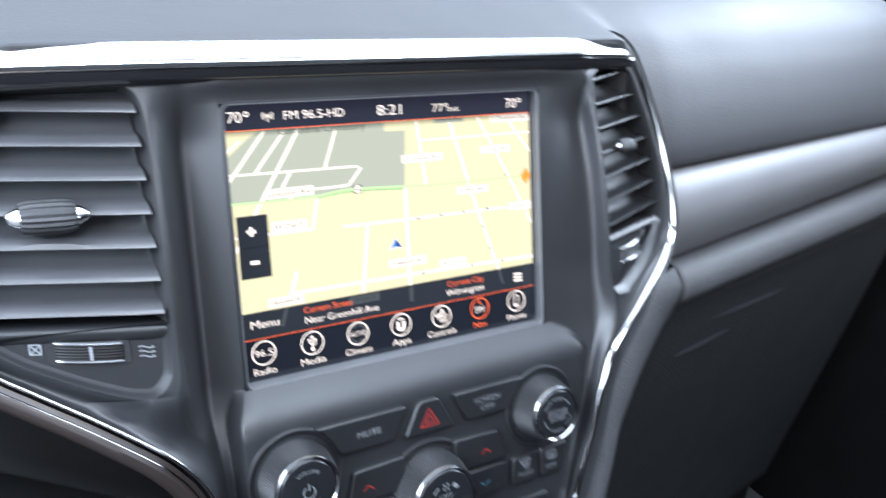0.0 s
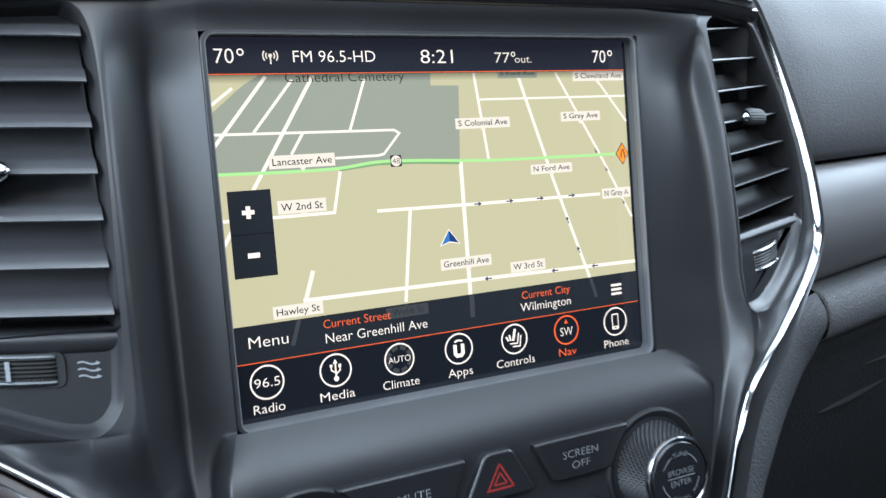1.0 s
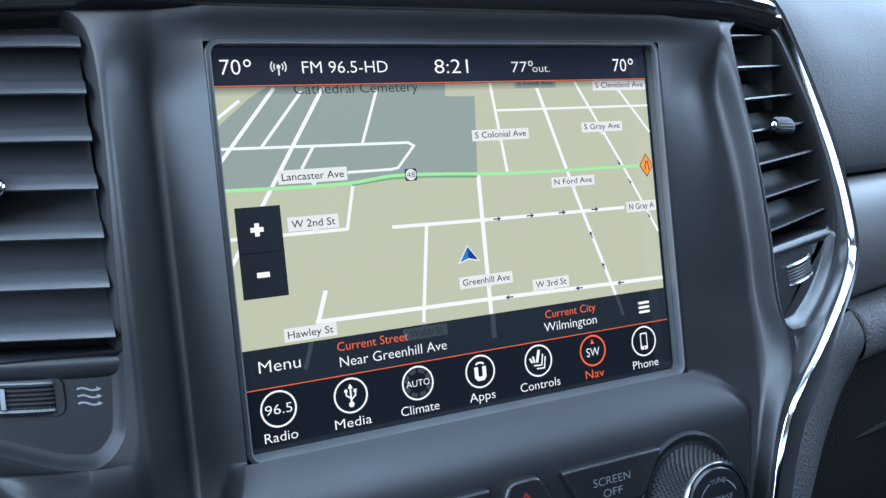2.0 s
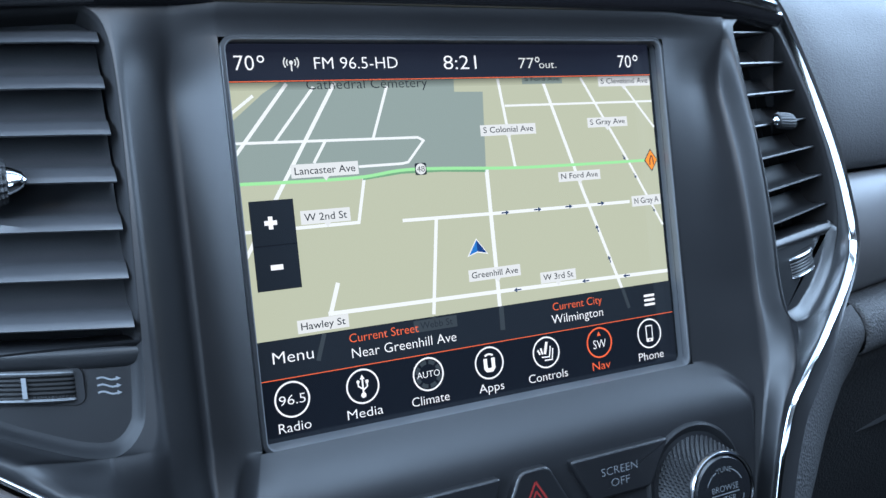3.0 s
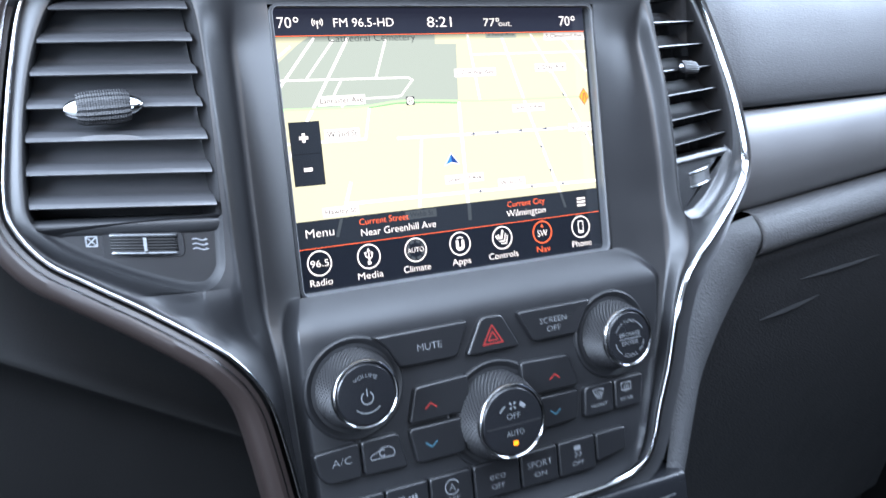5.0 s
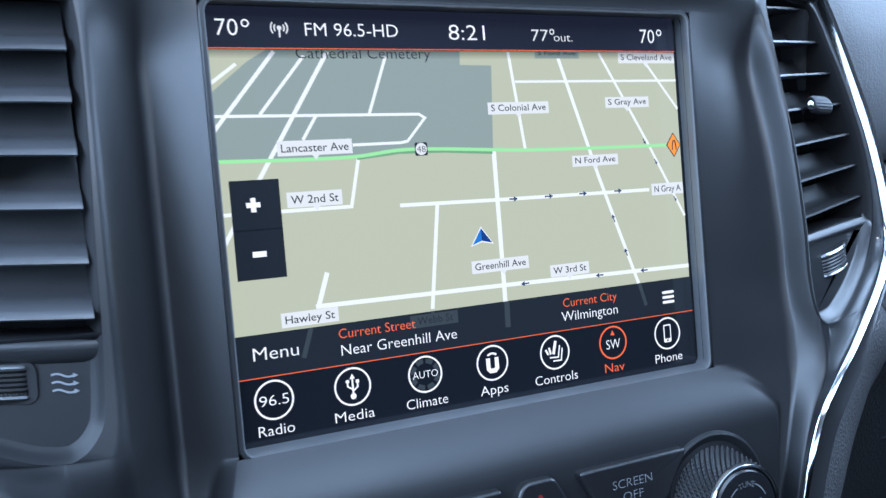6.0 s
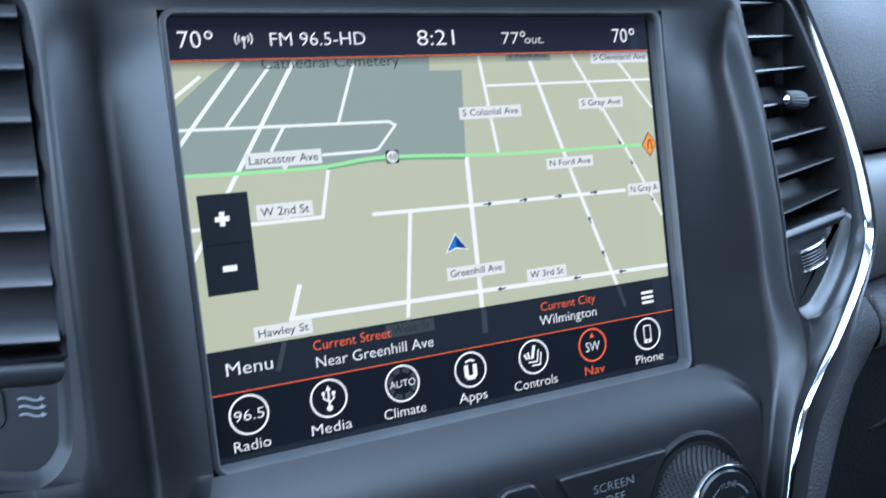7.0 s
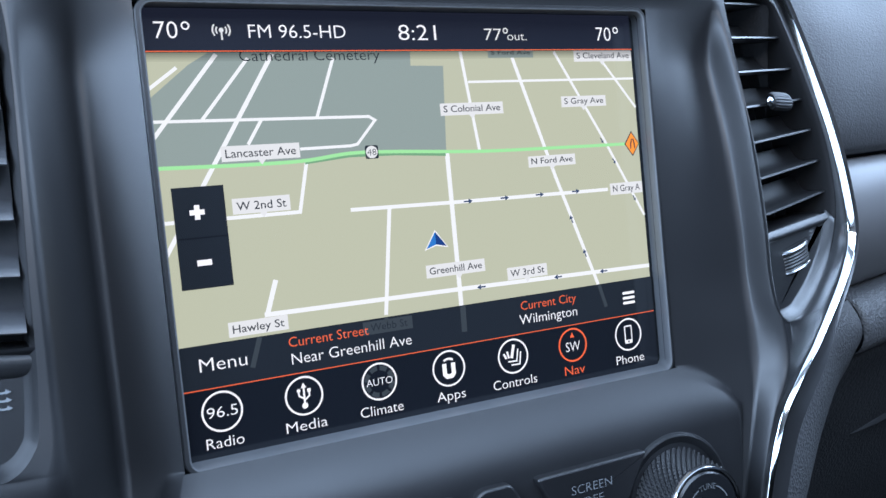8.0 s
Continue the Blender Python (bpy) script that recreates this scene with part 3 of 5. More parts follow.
mesh_object("bar_underside", verts, grid_faces(len(xs), 7, close=True) + [tuple(range(7)), tuple(range(len(verts) - 7, len(verts)))], M_GLOSS, console, "gloss black lower lip")

# ---- dash pads, glovebox and lower panels ----
dash = thing("dashboard", "grained charcoal dashboard pad spreading either side of the centre stack", "dashboard")
CENTRE = [(60, 74), (34, 80), (8, 88), (-6, 93), (0, 97), (20, 105), (70, 123), (170, 157), (420, 236)]
SIDE = [(33, 12), (30, 16), (29, 30), (32, 54), (40, 82), (58, 110), (104, 138), (200, 176), (430, 246)]


def recede(x):
    """The dash curves away towards the passenger's door."""
    return 0.14 * max(0.0, x - 232)


def build_pad():
    a, b = spline(CENTRE, 48), spline(SIDE, 48)
    xs = np.r_[np.linspace(-640, -240, 18), np.linspace(-230, -120, 14), np.linspace(-100, 120, 12), np.linspace(126, 230, 24), np.linspace(240, 640, 20)]
    verts = []
    for x in xs:
        w = ease((x - 146) / 52) if x > 0 else ease((-x - 165) / 50)
        for p, q in zip(a, b):
            y, z = p * (1 - w) + q * w
            verts.append((x, y + recede(x), z + (max(0, x - 230) * 0.03 if x > 0 else 0)))
    mesh_object("top_pad", verts, grid_faces(len(xs), 49), M_PAD, dash, "grained charcoal vinyl top pad")


build_pad()


def extruded(name, xs, profile, material, parent, label="", lift=0.0, n=30, thick=3.0, spread=0.0):
    """A curved panel: a profile of (y, z) carried along x, with a turned-in rim."""
    prof = spline(profile, n)
    verts = []
    for x in xs:
        verts += [(x, y + recede(x), z + (lift + spread * i / n) * (x - xs[0])) for i, (y, z) in enumerate(prof)]
    rows, k = len(xs), len(prof)
    m = len(verts)
    verts += [(x, y + thick, z) for x, y, z in verts]
    faces = grid_faces(rows, k) + [tuple(reversed(f)) for f in grid_faces(rows, k, base=m)]
    for i in range(k - 1):
        faces += [(i, i + 1, m + i + 1, m + i), ((rows - 1) * k + i + 1, (rows - 1) * k + i, m + (rows - 1) * k + i, m + (rows - 1) * k + i + 1)]
    for r in range(rows - 1):
        faces += [(r * k, (r + 1) * k, m + (r + 1) * k, m + r * k), ((r + 1) * k - 1, (r + 2) * k - 1, m + (r + 2) * k - 1, m + (r + 1) * k - 1)]
    return mesh_object(name, verts, faces, material, parent, label)


right_xs = np.linspace(196, 640, 30)
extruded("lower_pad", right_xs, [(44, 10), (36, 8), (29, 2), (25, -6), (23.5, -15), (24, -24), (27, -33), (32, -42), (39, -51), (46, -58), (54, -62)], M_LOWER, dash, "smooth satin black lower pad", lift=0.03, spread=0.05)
extruded("pad_seam", right_xs, [(44, 13), (40, 11), (44, 9)], M_DARK, dash, lift=0.03)
glovebox = thing("glovebox", "black leather-grained glovebox lid with a padded top roll in the dash", "glovebox")


def build_lid():
    face = spline([(56, -84), (44, -87), (42.5, -90), (44, -95), (50, -106), (65, -139), (100, -215), (140, -300), (206, -440)], 50)
    start = curve_of([(-440, 50), (-300, 70), (-222, 108), (-198, 122), (-168, 138), (-148, 154), (-135, 170), (-124, 195), (-112, 214), (-102, 234), (-92, 241), (-84, 242)])
    cols = np.r_[0, 0.002, 0.006, np.linspace(0.015, 1, 26)]
    verts = []
    for y, z in face:
        x0 = start(z)
        verts.append((x0, y + 14, z))
        verts += [(x0 + (640 - x0) * c, y + recede(x0 + (640 - x0) * c) + 3.0 * max(0, 1 - c / 0.006), z + 0.06 * max(0, x0 + (640 - x0) * c - 242)) for c in cols]
    mesh_object("lid", verts, grid_faces(len(face), len(cols) + 1), M_LID_SHADED, glovebox, "leather-grained lid with shade in its colour", angle=60)
    roll = spline([(58, -56), (46, -57.5), (40, -59.5), (35, -64), (32, -70), (31.2, -76), (32.6, -82), (36.5, -86.2), (43, -88), (56, -88)], 40)
    xs = np.r_[243.6, 244.2, 245.4, np.linspace(249, 640, 34)]
    verts = []
    for x in xs:
        tuck = 2.2 * max(0.0, 1 - (x - 243.6) / 1.8) ** 2
        verts += [(x, y + recede(x) + tuck, z + 0.066 * (x - 243)) for y, z in roll]
    mesh_object("top_roll", verts, grid_faces(len(xs), len(roll)), M_LEATHER, glovebox, "padded leather-grained roll", angle=60)


build_lid()


def lip(name, a, b, height, depth, parent, label):
    """A soft raised lip from a to b that fades out at both ends."""
    verts, n = [], 20
    for i in range(n + 1):
        t = i / n
        k = math.sin(math.pi * (0.02 + 0.96 * t)) ** 0.8
        x, y, z = (a[q] + (b[q] - a[q]) * t for q in range(3))
        verts += [(x, y + 2, z + height * 0.6 * k), (x, y - depth * 0.25 * k, z + height * 0.45 * k), (x, y - depth * k, z - height * 0.1 * k), (x, y - depth * 0.9 * k, z - height * 0.35 * k), (x, y + 2, z - height * 0.5 * k)]
    mesh_object(name, verts, grid_faces(n + 1, 5) + [tuple(range(5)), tuple(range(len(verts) - 5, len(verts)))], M_HANDLE, parent, label)


lip("handle", (313.1, 67.5, -115.3), (426.7, 85, -111.9), 5, 0.9, glovebox, "soft-edged pull handle")
lip("handle_recess", (275, 72.5, -140.3), (349.3, 82, -133.8), 6, 1.0, glovebox, "shallow recess lip")


def ruled(name, a, b, material, parent, label="", n=12, bulge=0.0):
    verts = []
    for p, q in zip(a, b):
        for i in range(n + 1):
            t = i / n
            v = np.array(p) * (1 - t) + np.array(q) * t
            v[1] -= bulge * math.sin(math.pi * t)
            verts.append(tuple(v))
    return mesh_object(name, verts, grid_faces(len(a), n + 1), material, parent, label)


# cheek between the stack's side and the glovebox
near = spline([(242.4, 42, -59.5), (212, 29, -61), (186, 16, -65), (166, 5, -73), (150, -3, -85), (135, -10, -98), (123, -15, -110), (118, -17, -132), (112.5, -16, -158), (102, -14, -206), (93, -12, -240)], 50)
far = spline([(242.4, 41.5, -87.5), (241, 44, -94), (235, 46, -103), (217, 38, -112.5), (197, 29, -124), (174, 16, -135), (157.4, 8, -148), (141, 0, -168.5), (124.5, -6, -198.8), (111, -10, -222), (100, -13, -244)], 50)
ruled("console_cheek", near, far, M_LEATHER, console, "grey leather-grained side cheek", bulge=7)
back = [(x + 1.5, y + 40, z) for x, y, z in far]
ruled("cheek_edge", far, back, M_LEATHER, console, n=4)
# near-black sheet added behind, standing for the shade of the footwell
extruded("footwell_sheet", np.linspace(120, 640, 12), [(130, -40), (150, -160), (190, -320), (240, -480)], M_KNEE, dash, "near-black sheet standing for the shaded footwell")

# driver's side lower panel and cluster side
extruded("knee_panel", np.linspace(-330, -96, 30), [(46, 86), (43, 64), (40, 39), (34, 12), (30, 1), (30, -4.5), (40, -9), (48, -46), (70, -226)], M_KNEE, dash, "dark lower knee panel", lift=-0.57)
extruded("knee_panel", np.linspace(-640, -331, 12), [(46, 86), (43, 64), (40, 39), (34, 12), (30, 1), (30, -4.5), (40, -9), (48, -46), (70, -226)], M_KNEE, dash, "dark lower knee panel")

# panel under the stack
extruded("lower_tray", np.linspace(-110, 112, 24), [(-8, -184), (-20, -185.5), (-24, -190), (-23, -215), (-14, -260), (4, -340)], M_PANEL, console, "satin black panel below the stack")
# Silver strip paints the lit line along the tray's seam.
line("tray_seam_glint", [(20, -198), (60, -197.6), (104, -196)], 0.8, -24.6, M_SATIN, console)

# ---- touchscreen ----
screen = thing("touchscreen", "lit car touchscreen showing a street map with icons below", "screen")
rim_out, rim_in = rounded(-86.2, 86.2, -62.0, 69.2, 4.5, 6), rounded(-84.3, 84.6, -60.4, 67.6, 3.2, 6)
rim_wall = rounded(-86.0, 87.4, -60.0, 68.6, 2.5, 6)
rim = stacked("rim", [(-4, rim_out), (-8.9, rim_out), (-9.3, inset(rim_out, 0.35)), (-9.3, inset(rim_in, -0.55))], M_PLASTIC, screen, "black screen surround", cap=False)
rim_mid = [((a[0] + b[0]) / 2, (a[1] + b[1]) / 2) for a, b in zip(rim_in, rim_wall)]
stacked("inner_rim", [(-9.25, inset(rim_in, -0.6)), (-9.1, inset(rim_in, -0.15)), (-8.4, rim_in), (-5, rim_mid), (0.4, rim_wall)], M_SATIN, rim, "satin silver inner rim", cap=False)
flat("cover_glass", [rounded(-88, 90, -61, 70, 2)], 0.35, M_GLASS, screen, "black glass")
X0, X1 = -86.2, 85.7
flat("map_area", [[(X0, -27.3), (X1, -27.3), (X1, 56.0), (X0, 56.0)]], 0.0, L_MAP, screen, "beige street map")
flat("park_area", [[(X0, 24.0), (-41, 23.4), (-26.6, 24.9), (-11, 24.6), (6.8, 23.4), (8.6, 51.2), (-3.0, 51.4), (-2.7, 56.0), (-66.0, 56.0), (-72, 52.5), (X0, 41)]], -0.08, L_PARK, screen, "grey-green cemetery on the map")
ROADS = [
    ([(X0, 43.8), (-75.4, 51.7)], 1.0), ([(X0, 29.0), (-64.0, 55.4)], 1.2), ([(-69.8, 36.8), (-55.0, 54.2)], 1.0), ([(-84.6, -2.4), (-47.6, 55.4)], 1.3),
    ([(-35.9, 35.8), (-28.8, 54.0)], 1.0), ([(X0, 36.7), (-19.0, 35.8), (-17.0, 34.6), (-23.6, 27.4), (-26, 27.0), (-42, 26.9)], 0.9), ([(-57.5, 29.0), (-52.8, 36.2)], 1.0),
    ([(X0, 8.2), (-44.0, 8.1), (-40.3, 23.6)], 1.1), ([(-28, 7.3), (8.0, 6.7), (70, 6.2)], 1.2), ([(-15.1, 6.9), (-19.8, -26.6)], 1.3), ([(7.0, 23.4), (6.9, -27.3)], 1.6),
    ([(-58, -21.2), (10, -21.9), (X1, -23.1)], 1.4), ([(-53.6, -11.3), (-57.1, -21.1)], 1.5), ([(34.4, 55.4), (48.1, 12.5), (62.2, -27.3)], 1.3), ([(15.3, 55.8), (19.2, 22.6)], 1.1),
    ([(52.0, 55.6), (70.3, 24), (85.5, -4.4)], 1.0)]
SIDE_ROADS = [([(72.1, 52.3), (85.6, 35.2)], 0.9), ([(17.2, 45.8), (X1, 45.7)], 0.8)]
for pts, w in ROADS + SIDE_ROADS:
    line("road", pts, w, -0.14, L_ROAD, screen)
line("route_edge", [(-41, 23.0), (-26.6, 24.3), (-11.1, 24.0), (6.5, 22.8)], 1.6, -0.16, L_GREEN_DIM, screen)
line("route", spline([(X0, 23.7), (-60, 23.2), (-41.4, 23.3), (-26.6, 24.7), (-11.1, 24.4), (18.7, 22.8), (50, 22.3), (X1, 22.0)], 40), 1.1, -0.18, L_GREEN, screen, "pale green route")


def one_way(x, z, a, s=1.0):
    c, d = math.cos(radians(a)), math.sin(radians(a))
    pts = [(-1.6, -0.25), (0.2, -0.25), (0.2, -0.9), (1.7, 0), (0.2, 0.9), (0.2, 0.25), (-1.6, 0.25)]
    flat("one_way_arrow", [[(x + s * (u * c - v * d), z + s * (u * d + v * c)) for u, v in pts]], -0.2, L_ONEWAY, screen)


for x in (13, 27, 41, 56):
    one_way(x, 6.6, 0)
for x in (15, 45.5, 65):
    one_way(x, -22.2 - (x - 15) * 0.012, 180)
for x, z in ((46.7, 16.8), (53.2, -3.0), (57.6, -15.5)):
    one_way(x, z, 108, 0.9)
for x, z in ((69.2, 23.8), (73.8, 16.2), (81.5, 2.2)):
    one_way(x, z, -61, 0.7)


def tag(body, x0, x1, z0, z1, pointer=None, material=L_TAG, ink=L_INK, y=-0.24):
    cx = pointer if pointer else (x0 + x1) / 2
    loop = [(x0, z0), (cx - 1.1, z0), (cx, z0 - 1.4), (cx + 1.1, z0), (x1, z0), (x1, z1), (x0, z1)] if pointer != 0 else [(x0, z0), (x1, z0), (x1, z1), (x0, z1)]
    plate = flat("street_tag", [loop], y, material, screen)
    words("street_name", body, x0 + 1.2, x1 - 1.2, z0 + 1.1, (z1 - z0) * 0.54, y - 0.05, ink, plate, bold=0.004)


tag("Lancaster Ave", -65.6, -42.2, 24.4, 28.9)
tag("W 2nd St", -64.0, -46.8, 9.0, 13.6, -55)
tag("Hawley St", -68.9, -51.2, -26.4, -22.0, 0)
tag("S Colonial Ave", 6.0, 29.6, 35.0, 39.0, 17.6)
tag("S Gray Ave", 53.3, 72.4, 36.2, 40.0, 62.5)
tag("N Ford Ave", 37.6, 57.0, 16.1, 19.9, 47.2)
tag("N Gray A", 71.0, X1 - 0.2, 4.0, 8.2, 0)
tag("Greenhill Ave", -4.6, 17.0, -17.0, -12.8, 7.2)
tag("W 3rd St", 25.3, 41.2, -21.3, -17.1, 33)
tag("S Cleveland Ave", 60.2, X1 - 0.2, 52.0, 55.9, 72.3)
tag("S Ford Ave", 25.6, 43.4, 53.6, 56.2, 0, L_PARK)
words("park_name", "Cathedral Cemetery", -57.4, -13.4, 53.3, 3.4, -0.3, L_INK, screen)
for k in range(6):
    flat("header_shadow", [[(X0, 55.6 - 0.45 * k), (X1, 55.6 - 0.45 * k), (X1, 56.3 if k == 0 else 56.05 - 0.45 * k), (X0, 56.3 if k == 0 else 56.05 - 0.45 * k)]], -0.34, veil("display_veil", 0.62 - 0.1 * k), screen)
flat("status_bar", [[(X0, 56.2), (X1, 56.2), (X1, 68.4), (X0, 68.4)]], -0.36, L_HEAD_GLARE, screen, "black status strip")
shield = flat("route_shield", [rounded(-21.4, -17.0, 22.6, 26.8, 0.5, 2)], -0.26, L_INK, screen, "white route shield")
flat("shield_face", [disc(-19.2, 24.7, 1.95, 24)], -0.3, L_TAG, shield)
words("shield_number", "48", -20.7, -17.7, 23.7, 2.0, -0.34, L_INK, shield)
sign = flat("hazard_sign", [[(79.0, 22), (82.4, 17.4), (85.7, 22), (82.4, 26.6)]], -0.3, L_INK, screen, "amber roadworks sign")
flat("sign_face", [[(79.5, 22), (82.4, 18.0), (85.3, 22), (82.4, 26.0)]], -0.33, L_SIGN, sign)
flat("sign_mark", [strip([(81.7, 20.2), (81.8, 22), (82.4, 23.8)], 0.5), strip([(83.5, 20.2), (83.4, 22), (82.9, 23.8)], 0.5)], -0.36, L_INK, sign)
arrow = flat("position_arrow", [[(-4.4, -8.0), (-0.2, -1.6), (4.2, -7.7), (-0.2, -6.8)]], -0.3, L_ROAD, screen, "blue position arrow with a white edge")
flat("arrow_left", [[(-3.7, -7.5), (-0.2, -2.2), (-0.2, -6.35)]], -0.34, L_ARROW, arrow)
flat("arrow_right", [[(-0.2, -2.2), (3.6, -7.25), (-0.2, -6.35)]], -0.34, L_ARROW_DARK, arrow)
zoom = flat("zoom_box", [[(-80.6, -11.2), (-66.0, -11.2), (-66.0, 17.9), (-80.6, 17.9)]], -0.4, L_BAR, screen, "dark zoom buttons")
flat("zoom_mark", [[(-74.1 + u, 10.6 + v) for u, v in ((-2.1, -0.75), (-0.75, -0.75), (-0.75, -2.1), (0.75, -2.1), (0.75, -0.75), (2.1, -0.75), (2.1, 0.75), (0.75, 0.75), (0.75, 2.1), (-0.75, 2.1), (-0.75, 0.75), (-2.1, 0.75))]], -0.44, L_WHITE, zoom)
flat("zoom_mark", [[(-75.6, -4.7), (-71.5, -4.7), (-71.5, -3.0), (-75.6, -3.0)]], -0.44, L_WHITE, zoom)
flat("zoom_divider", [[(-80.4, 3.1), (-66.2, 3.1), (-66.2, 3.5), (-80.4, 3.5)]], -0.44, L_BLACK, zoom)
flat("street_bar", [[(X0, -40), (X1, -40), (X1, -27.3), (X0, -27.3)]], -0.44, L_BAR, screen, "dark translucent street strip")
for pts, w in (([(7.2, -27.4), (7.0, -36)], 2.0), ([(-60.2, -27.4), (-63.2, -36)], 1.5), ([(62.2, -27.4), (64.6, -35.6)], 1.4), ([(-19.9, -27.4), (-20.2, -29)], 1.3)):
    line("faint_road", pts, w, -0.48, L_DIM, screen)
faint = flat("faint_tag", [[(-28, -32.0), (-11.2, -32.0), (-11.2, -27.9), (-28, -27.9)]], -0.48, L_DIM, screen)
words("faint_name", "Webb St", -25.5, -13, -31, 2.4, -0.5, L_BAR, faint)
flat("icon_bar", [[(X0, -60.8), (X1, -60.8), (X1, -40), (X0, -40)]], -0.44, L_BLACK, screen, "black icon strip")
line("orange_line", [(X0, 56.2), (X1, 56.2)], 0.28, -0.52, L_ORANGE, screen, "thin orange line")
line("orange_line", [(X0, -40.0), (X1, -40.0)], 0.28, -0.52, L_ORANGE, screen, "thin orange line")
TXT = -0.54
words("temperature_text", "70", -80.4, -74.0, 59.8, 4.9, TXT, L_WHITE, screen)
ring("degree_mark", -71.8, 63.4, 0.75, 1.2, TXT, L_WHITE, screen, n=20)
words("radio_text", "FM 96.5-HD", -54.0, -24.0, 60.0, 4.0, TXT, L_WHITE, screen)
words("clock_text", "8:21", -6.3, 6.9, 59.4, 5.0, TXT, L_WHITE, screen)
words("outside_text", "77", 24.8, 31.4, 59.4, 4.0, TXT, L_TAG, screen)
ring("degree_mark", 33.0, 62.6, 0.6, 1.0, TXT, L_TAG, screen, n=20)
words("outside_unit", "out.", 33.6, 41.2, 59.4, 2.9, TXT, L_TAG, screen)
words("temperature_text", "70", 70.4, 76.8, 59.2, 5.0, TXT, L_WHITE, screen)
ring("degree_mark", 79.0, 63.0, 0.75, 1.2, TXT, L_WHITE, screen, n=20)
mast = flat("antenna_icon", [strip([(-61.8, 59.4), (-61.8, 61.6)], 0.5), disc(-61.8, 62.2, 0.7, 14)], TXT, L_TAG, screen)
for r in (1.5, 2.5):
    for a in (-40, 140):
        ring("antenna_wave", -61.8, 62.2, r - 0.22, r + 0.22, TXT, L_TAG, mast, a, a + 80, 12)
words("menu_text", "Menu", -78.2, -64.6, -34.9, 3.9, TXT, L_WHITE, screen)
words("street_heading", "Current Street", -51.8, -26.4, -31.8, 3.0, TXT, L_ORANGE, screen)
words("street_text", "Near Greenhill Ave", -51.4, -12.2, -37.1, 3.4, TXT, L_WHITE, screen)
words("city_heading", "Current City", 29.2, 51.8, -32.0, 3.0, TXT, L_ORANGE, screen)
words("city_text", "Wilmington", 28.2, 51.8, -36.9, 3.4, TXT, L_WHITE, screen)
for z in (-31.9, -33.7, -35.5):
    flat("menu_bar", [rounded(72.1, 77.5, z - 0.5, z + 0.5, 0.4, 2)], TXT, L_WHITE, screen)
ICON_Z = -47.0
for i, name in enumerate(("Radio", "Media", "Climate", "Apps", "Controls", "Nav", "Phone")):
    x = (i - 3) * 24.4
    col = L_ORANGE if name == "Nav" else L_WHITE
    icon = ring("icon_ring", x, ICON_Z, 5.35, 5.95, TXT, col, screen, label="orange ring icon" if name == "Nav" else "white ring icon")
    half = {"Radio": 5.4, "Media": 6.4, "Climate": 7.2, "Apps": 5.2, "Controls": 8.6, "Nav": 4.2, "Phone": 6.2}[name]
    words("icon_name", name, x - half, x + half, -57.4, 3.2, TXT, col, icon)
    if name == "Radio":
        words("icon_mark", "96.5", x - 4.4, x + 4.4, ICON_Z - 1.6, 3.2, TXT, L_WHITE, icon)
    elif name == "Media":
        flat("icon_mark", [strip([(x, ICON_Z - 2.6), (x, ICON_Z + 2.6)], 0.6), [(x - 0.9, ICON_Z + 2.4), (x + 0.9, ICON_Z + 2.4), (x, ICON_Z + 4.0)], disc(x, ICON_Z - 3.0, 0.95, 16),
                           strip([(x, ICON_Z - 1.4), (x + 1.6, ICON_Z - 0.2), (x + 1.6, ICON_Z + 1.0)], 0.5), strip([(x, ICON_Z - 0.9), (x - 1.6, ICON_Z + 0.2), (x - 1.6, ICON_Z + 1.4)], 0.5),
                           disc(x - 1.6, ICON_Z + 1.7, 0.6, 12), rounded(x + 1.05, x + 2.15, ICON_Z + 0.9, ICON_Z + 2.0, 0.1, 1)], TXT - 0.02, L_WHITE, icon)
    elif name == "Climate":
        for a in range(0, 360, 45):
            ring("icon_tick", x, ICON_Z, 3.5, 5.0, TXT, L_DIM, icon, a + 6, a + 39, 8)
        words("icon_mark", "AUTO", x - 4.4, x + 4.4, ICON_Z - 1.1, 2.3, TXT - 0.04, L_WHITE, icon)
    elif name == "Apps":
        flat("icon_mark", [strip([(x - 1.6, ICON_Z + 1.7), (x - 1.6, ICON_Z - 1.8), (x - 0.9, ICON_Z - 2.6), (x + 0.9, ICON_Z - 2.6), (x + 1.6, ICON_Z - 1.8), (x + 1.6, ICON_Z + 1.7)], 1.5)], TXT - 0.02, L_WHITE, icon)
        ring("icon_arc", x, ICON_Z + 0.6, 2.2, 2.9, TXT, L_WHITE, icon, 50, 130, 10)
    elif name == "Controls":
        flat("icon_mark", [strip([(x - 0.7, ICON_Z - 0.6), (x + 0.5, ICON_Z + 3.9)], 1.1)], TXT - 0.02, L_WHITE, icon)
        for a, b in (((-3.7, 1.3), (-2.7, -0.5)), ((-2.3, 1.9), (-1.7, -0.5))):
            flat("icon_stroke", [strip([(x + a[0], ICON_Z + a[1]), (x + b[0], ICON_Z + b[1])], 0.75)], TXT - 0.03, L_WHITE, icon)
        for k in (0, 1):
            flat("icon_corner", [strip([(x - 2.2 + 1.2 * k, ICON_Z - 1.6 - 1.3 * k), (x + 1.2 + 1.1 * k, ICON_Z - 1.8 - 1.2 * k), (x + 2.0 + 1.0 * k, ICON_Z + 2.2 - 1.0 * k)], 0.5)], TXT - 0.04 - 0.01 * k, L_WHITE, icon)
    elif name == "Nav":
        words("icon_mark", "SW", x - 3.0, x + 3.0, ICON_Z - 2.2, 3.4, TXT, L_WHITE, icon)
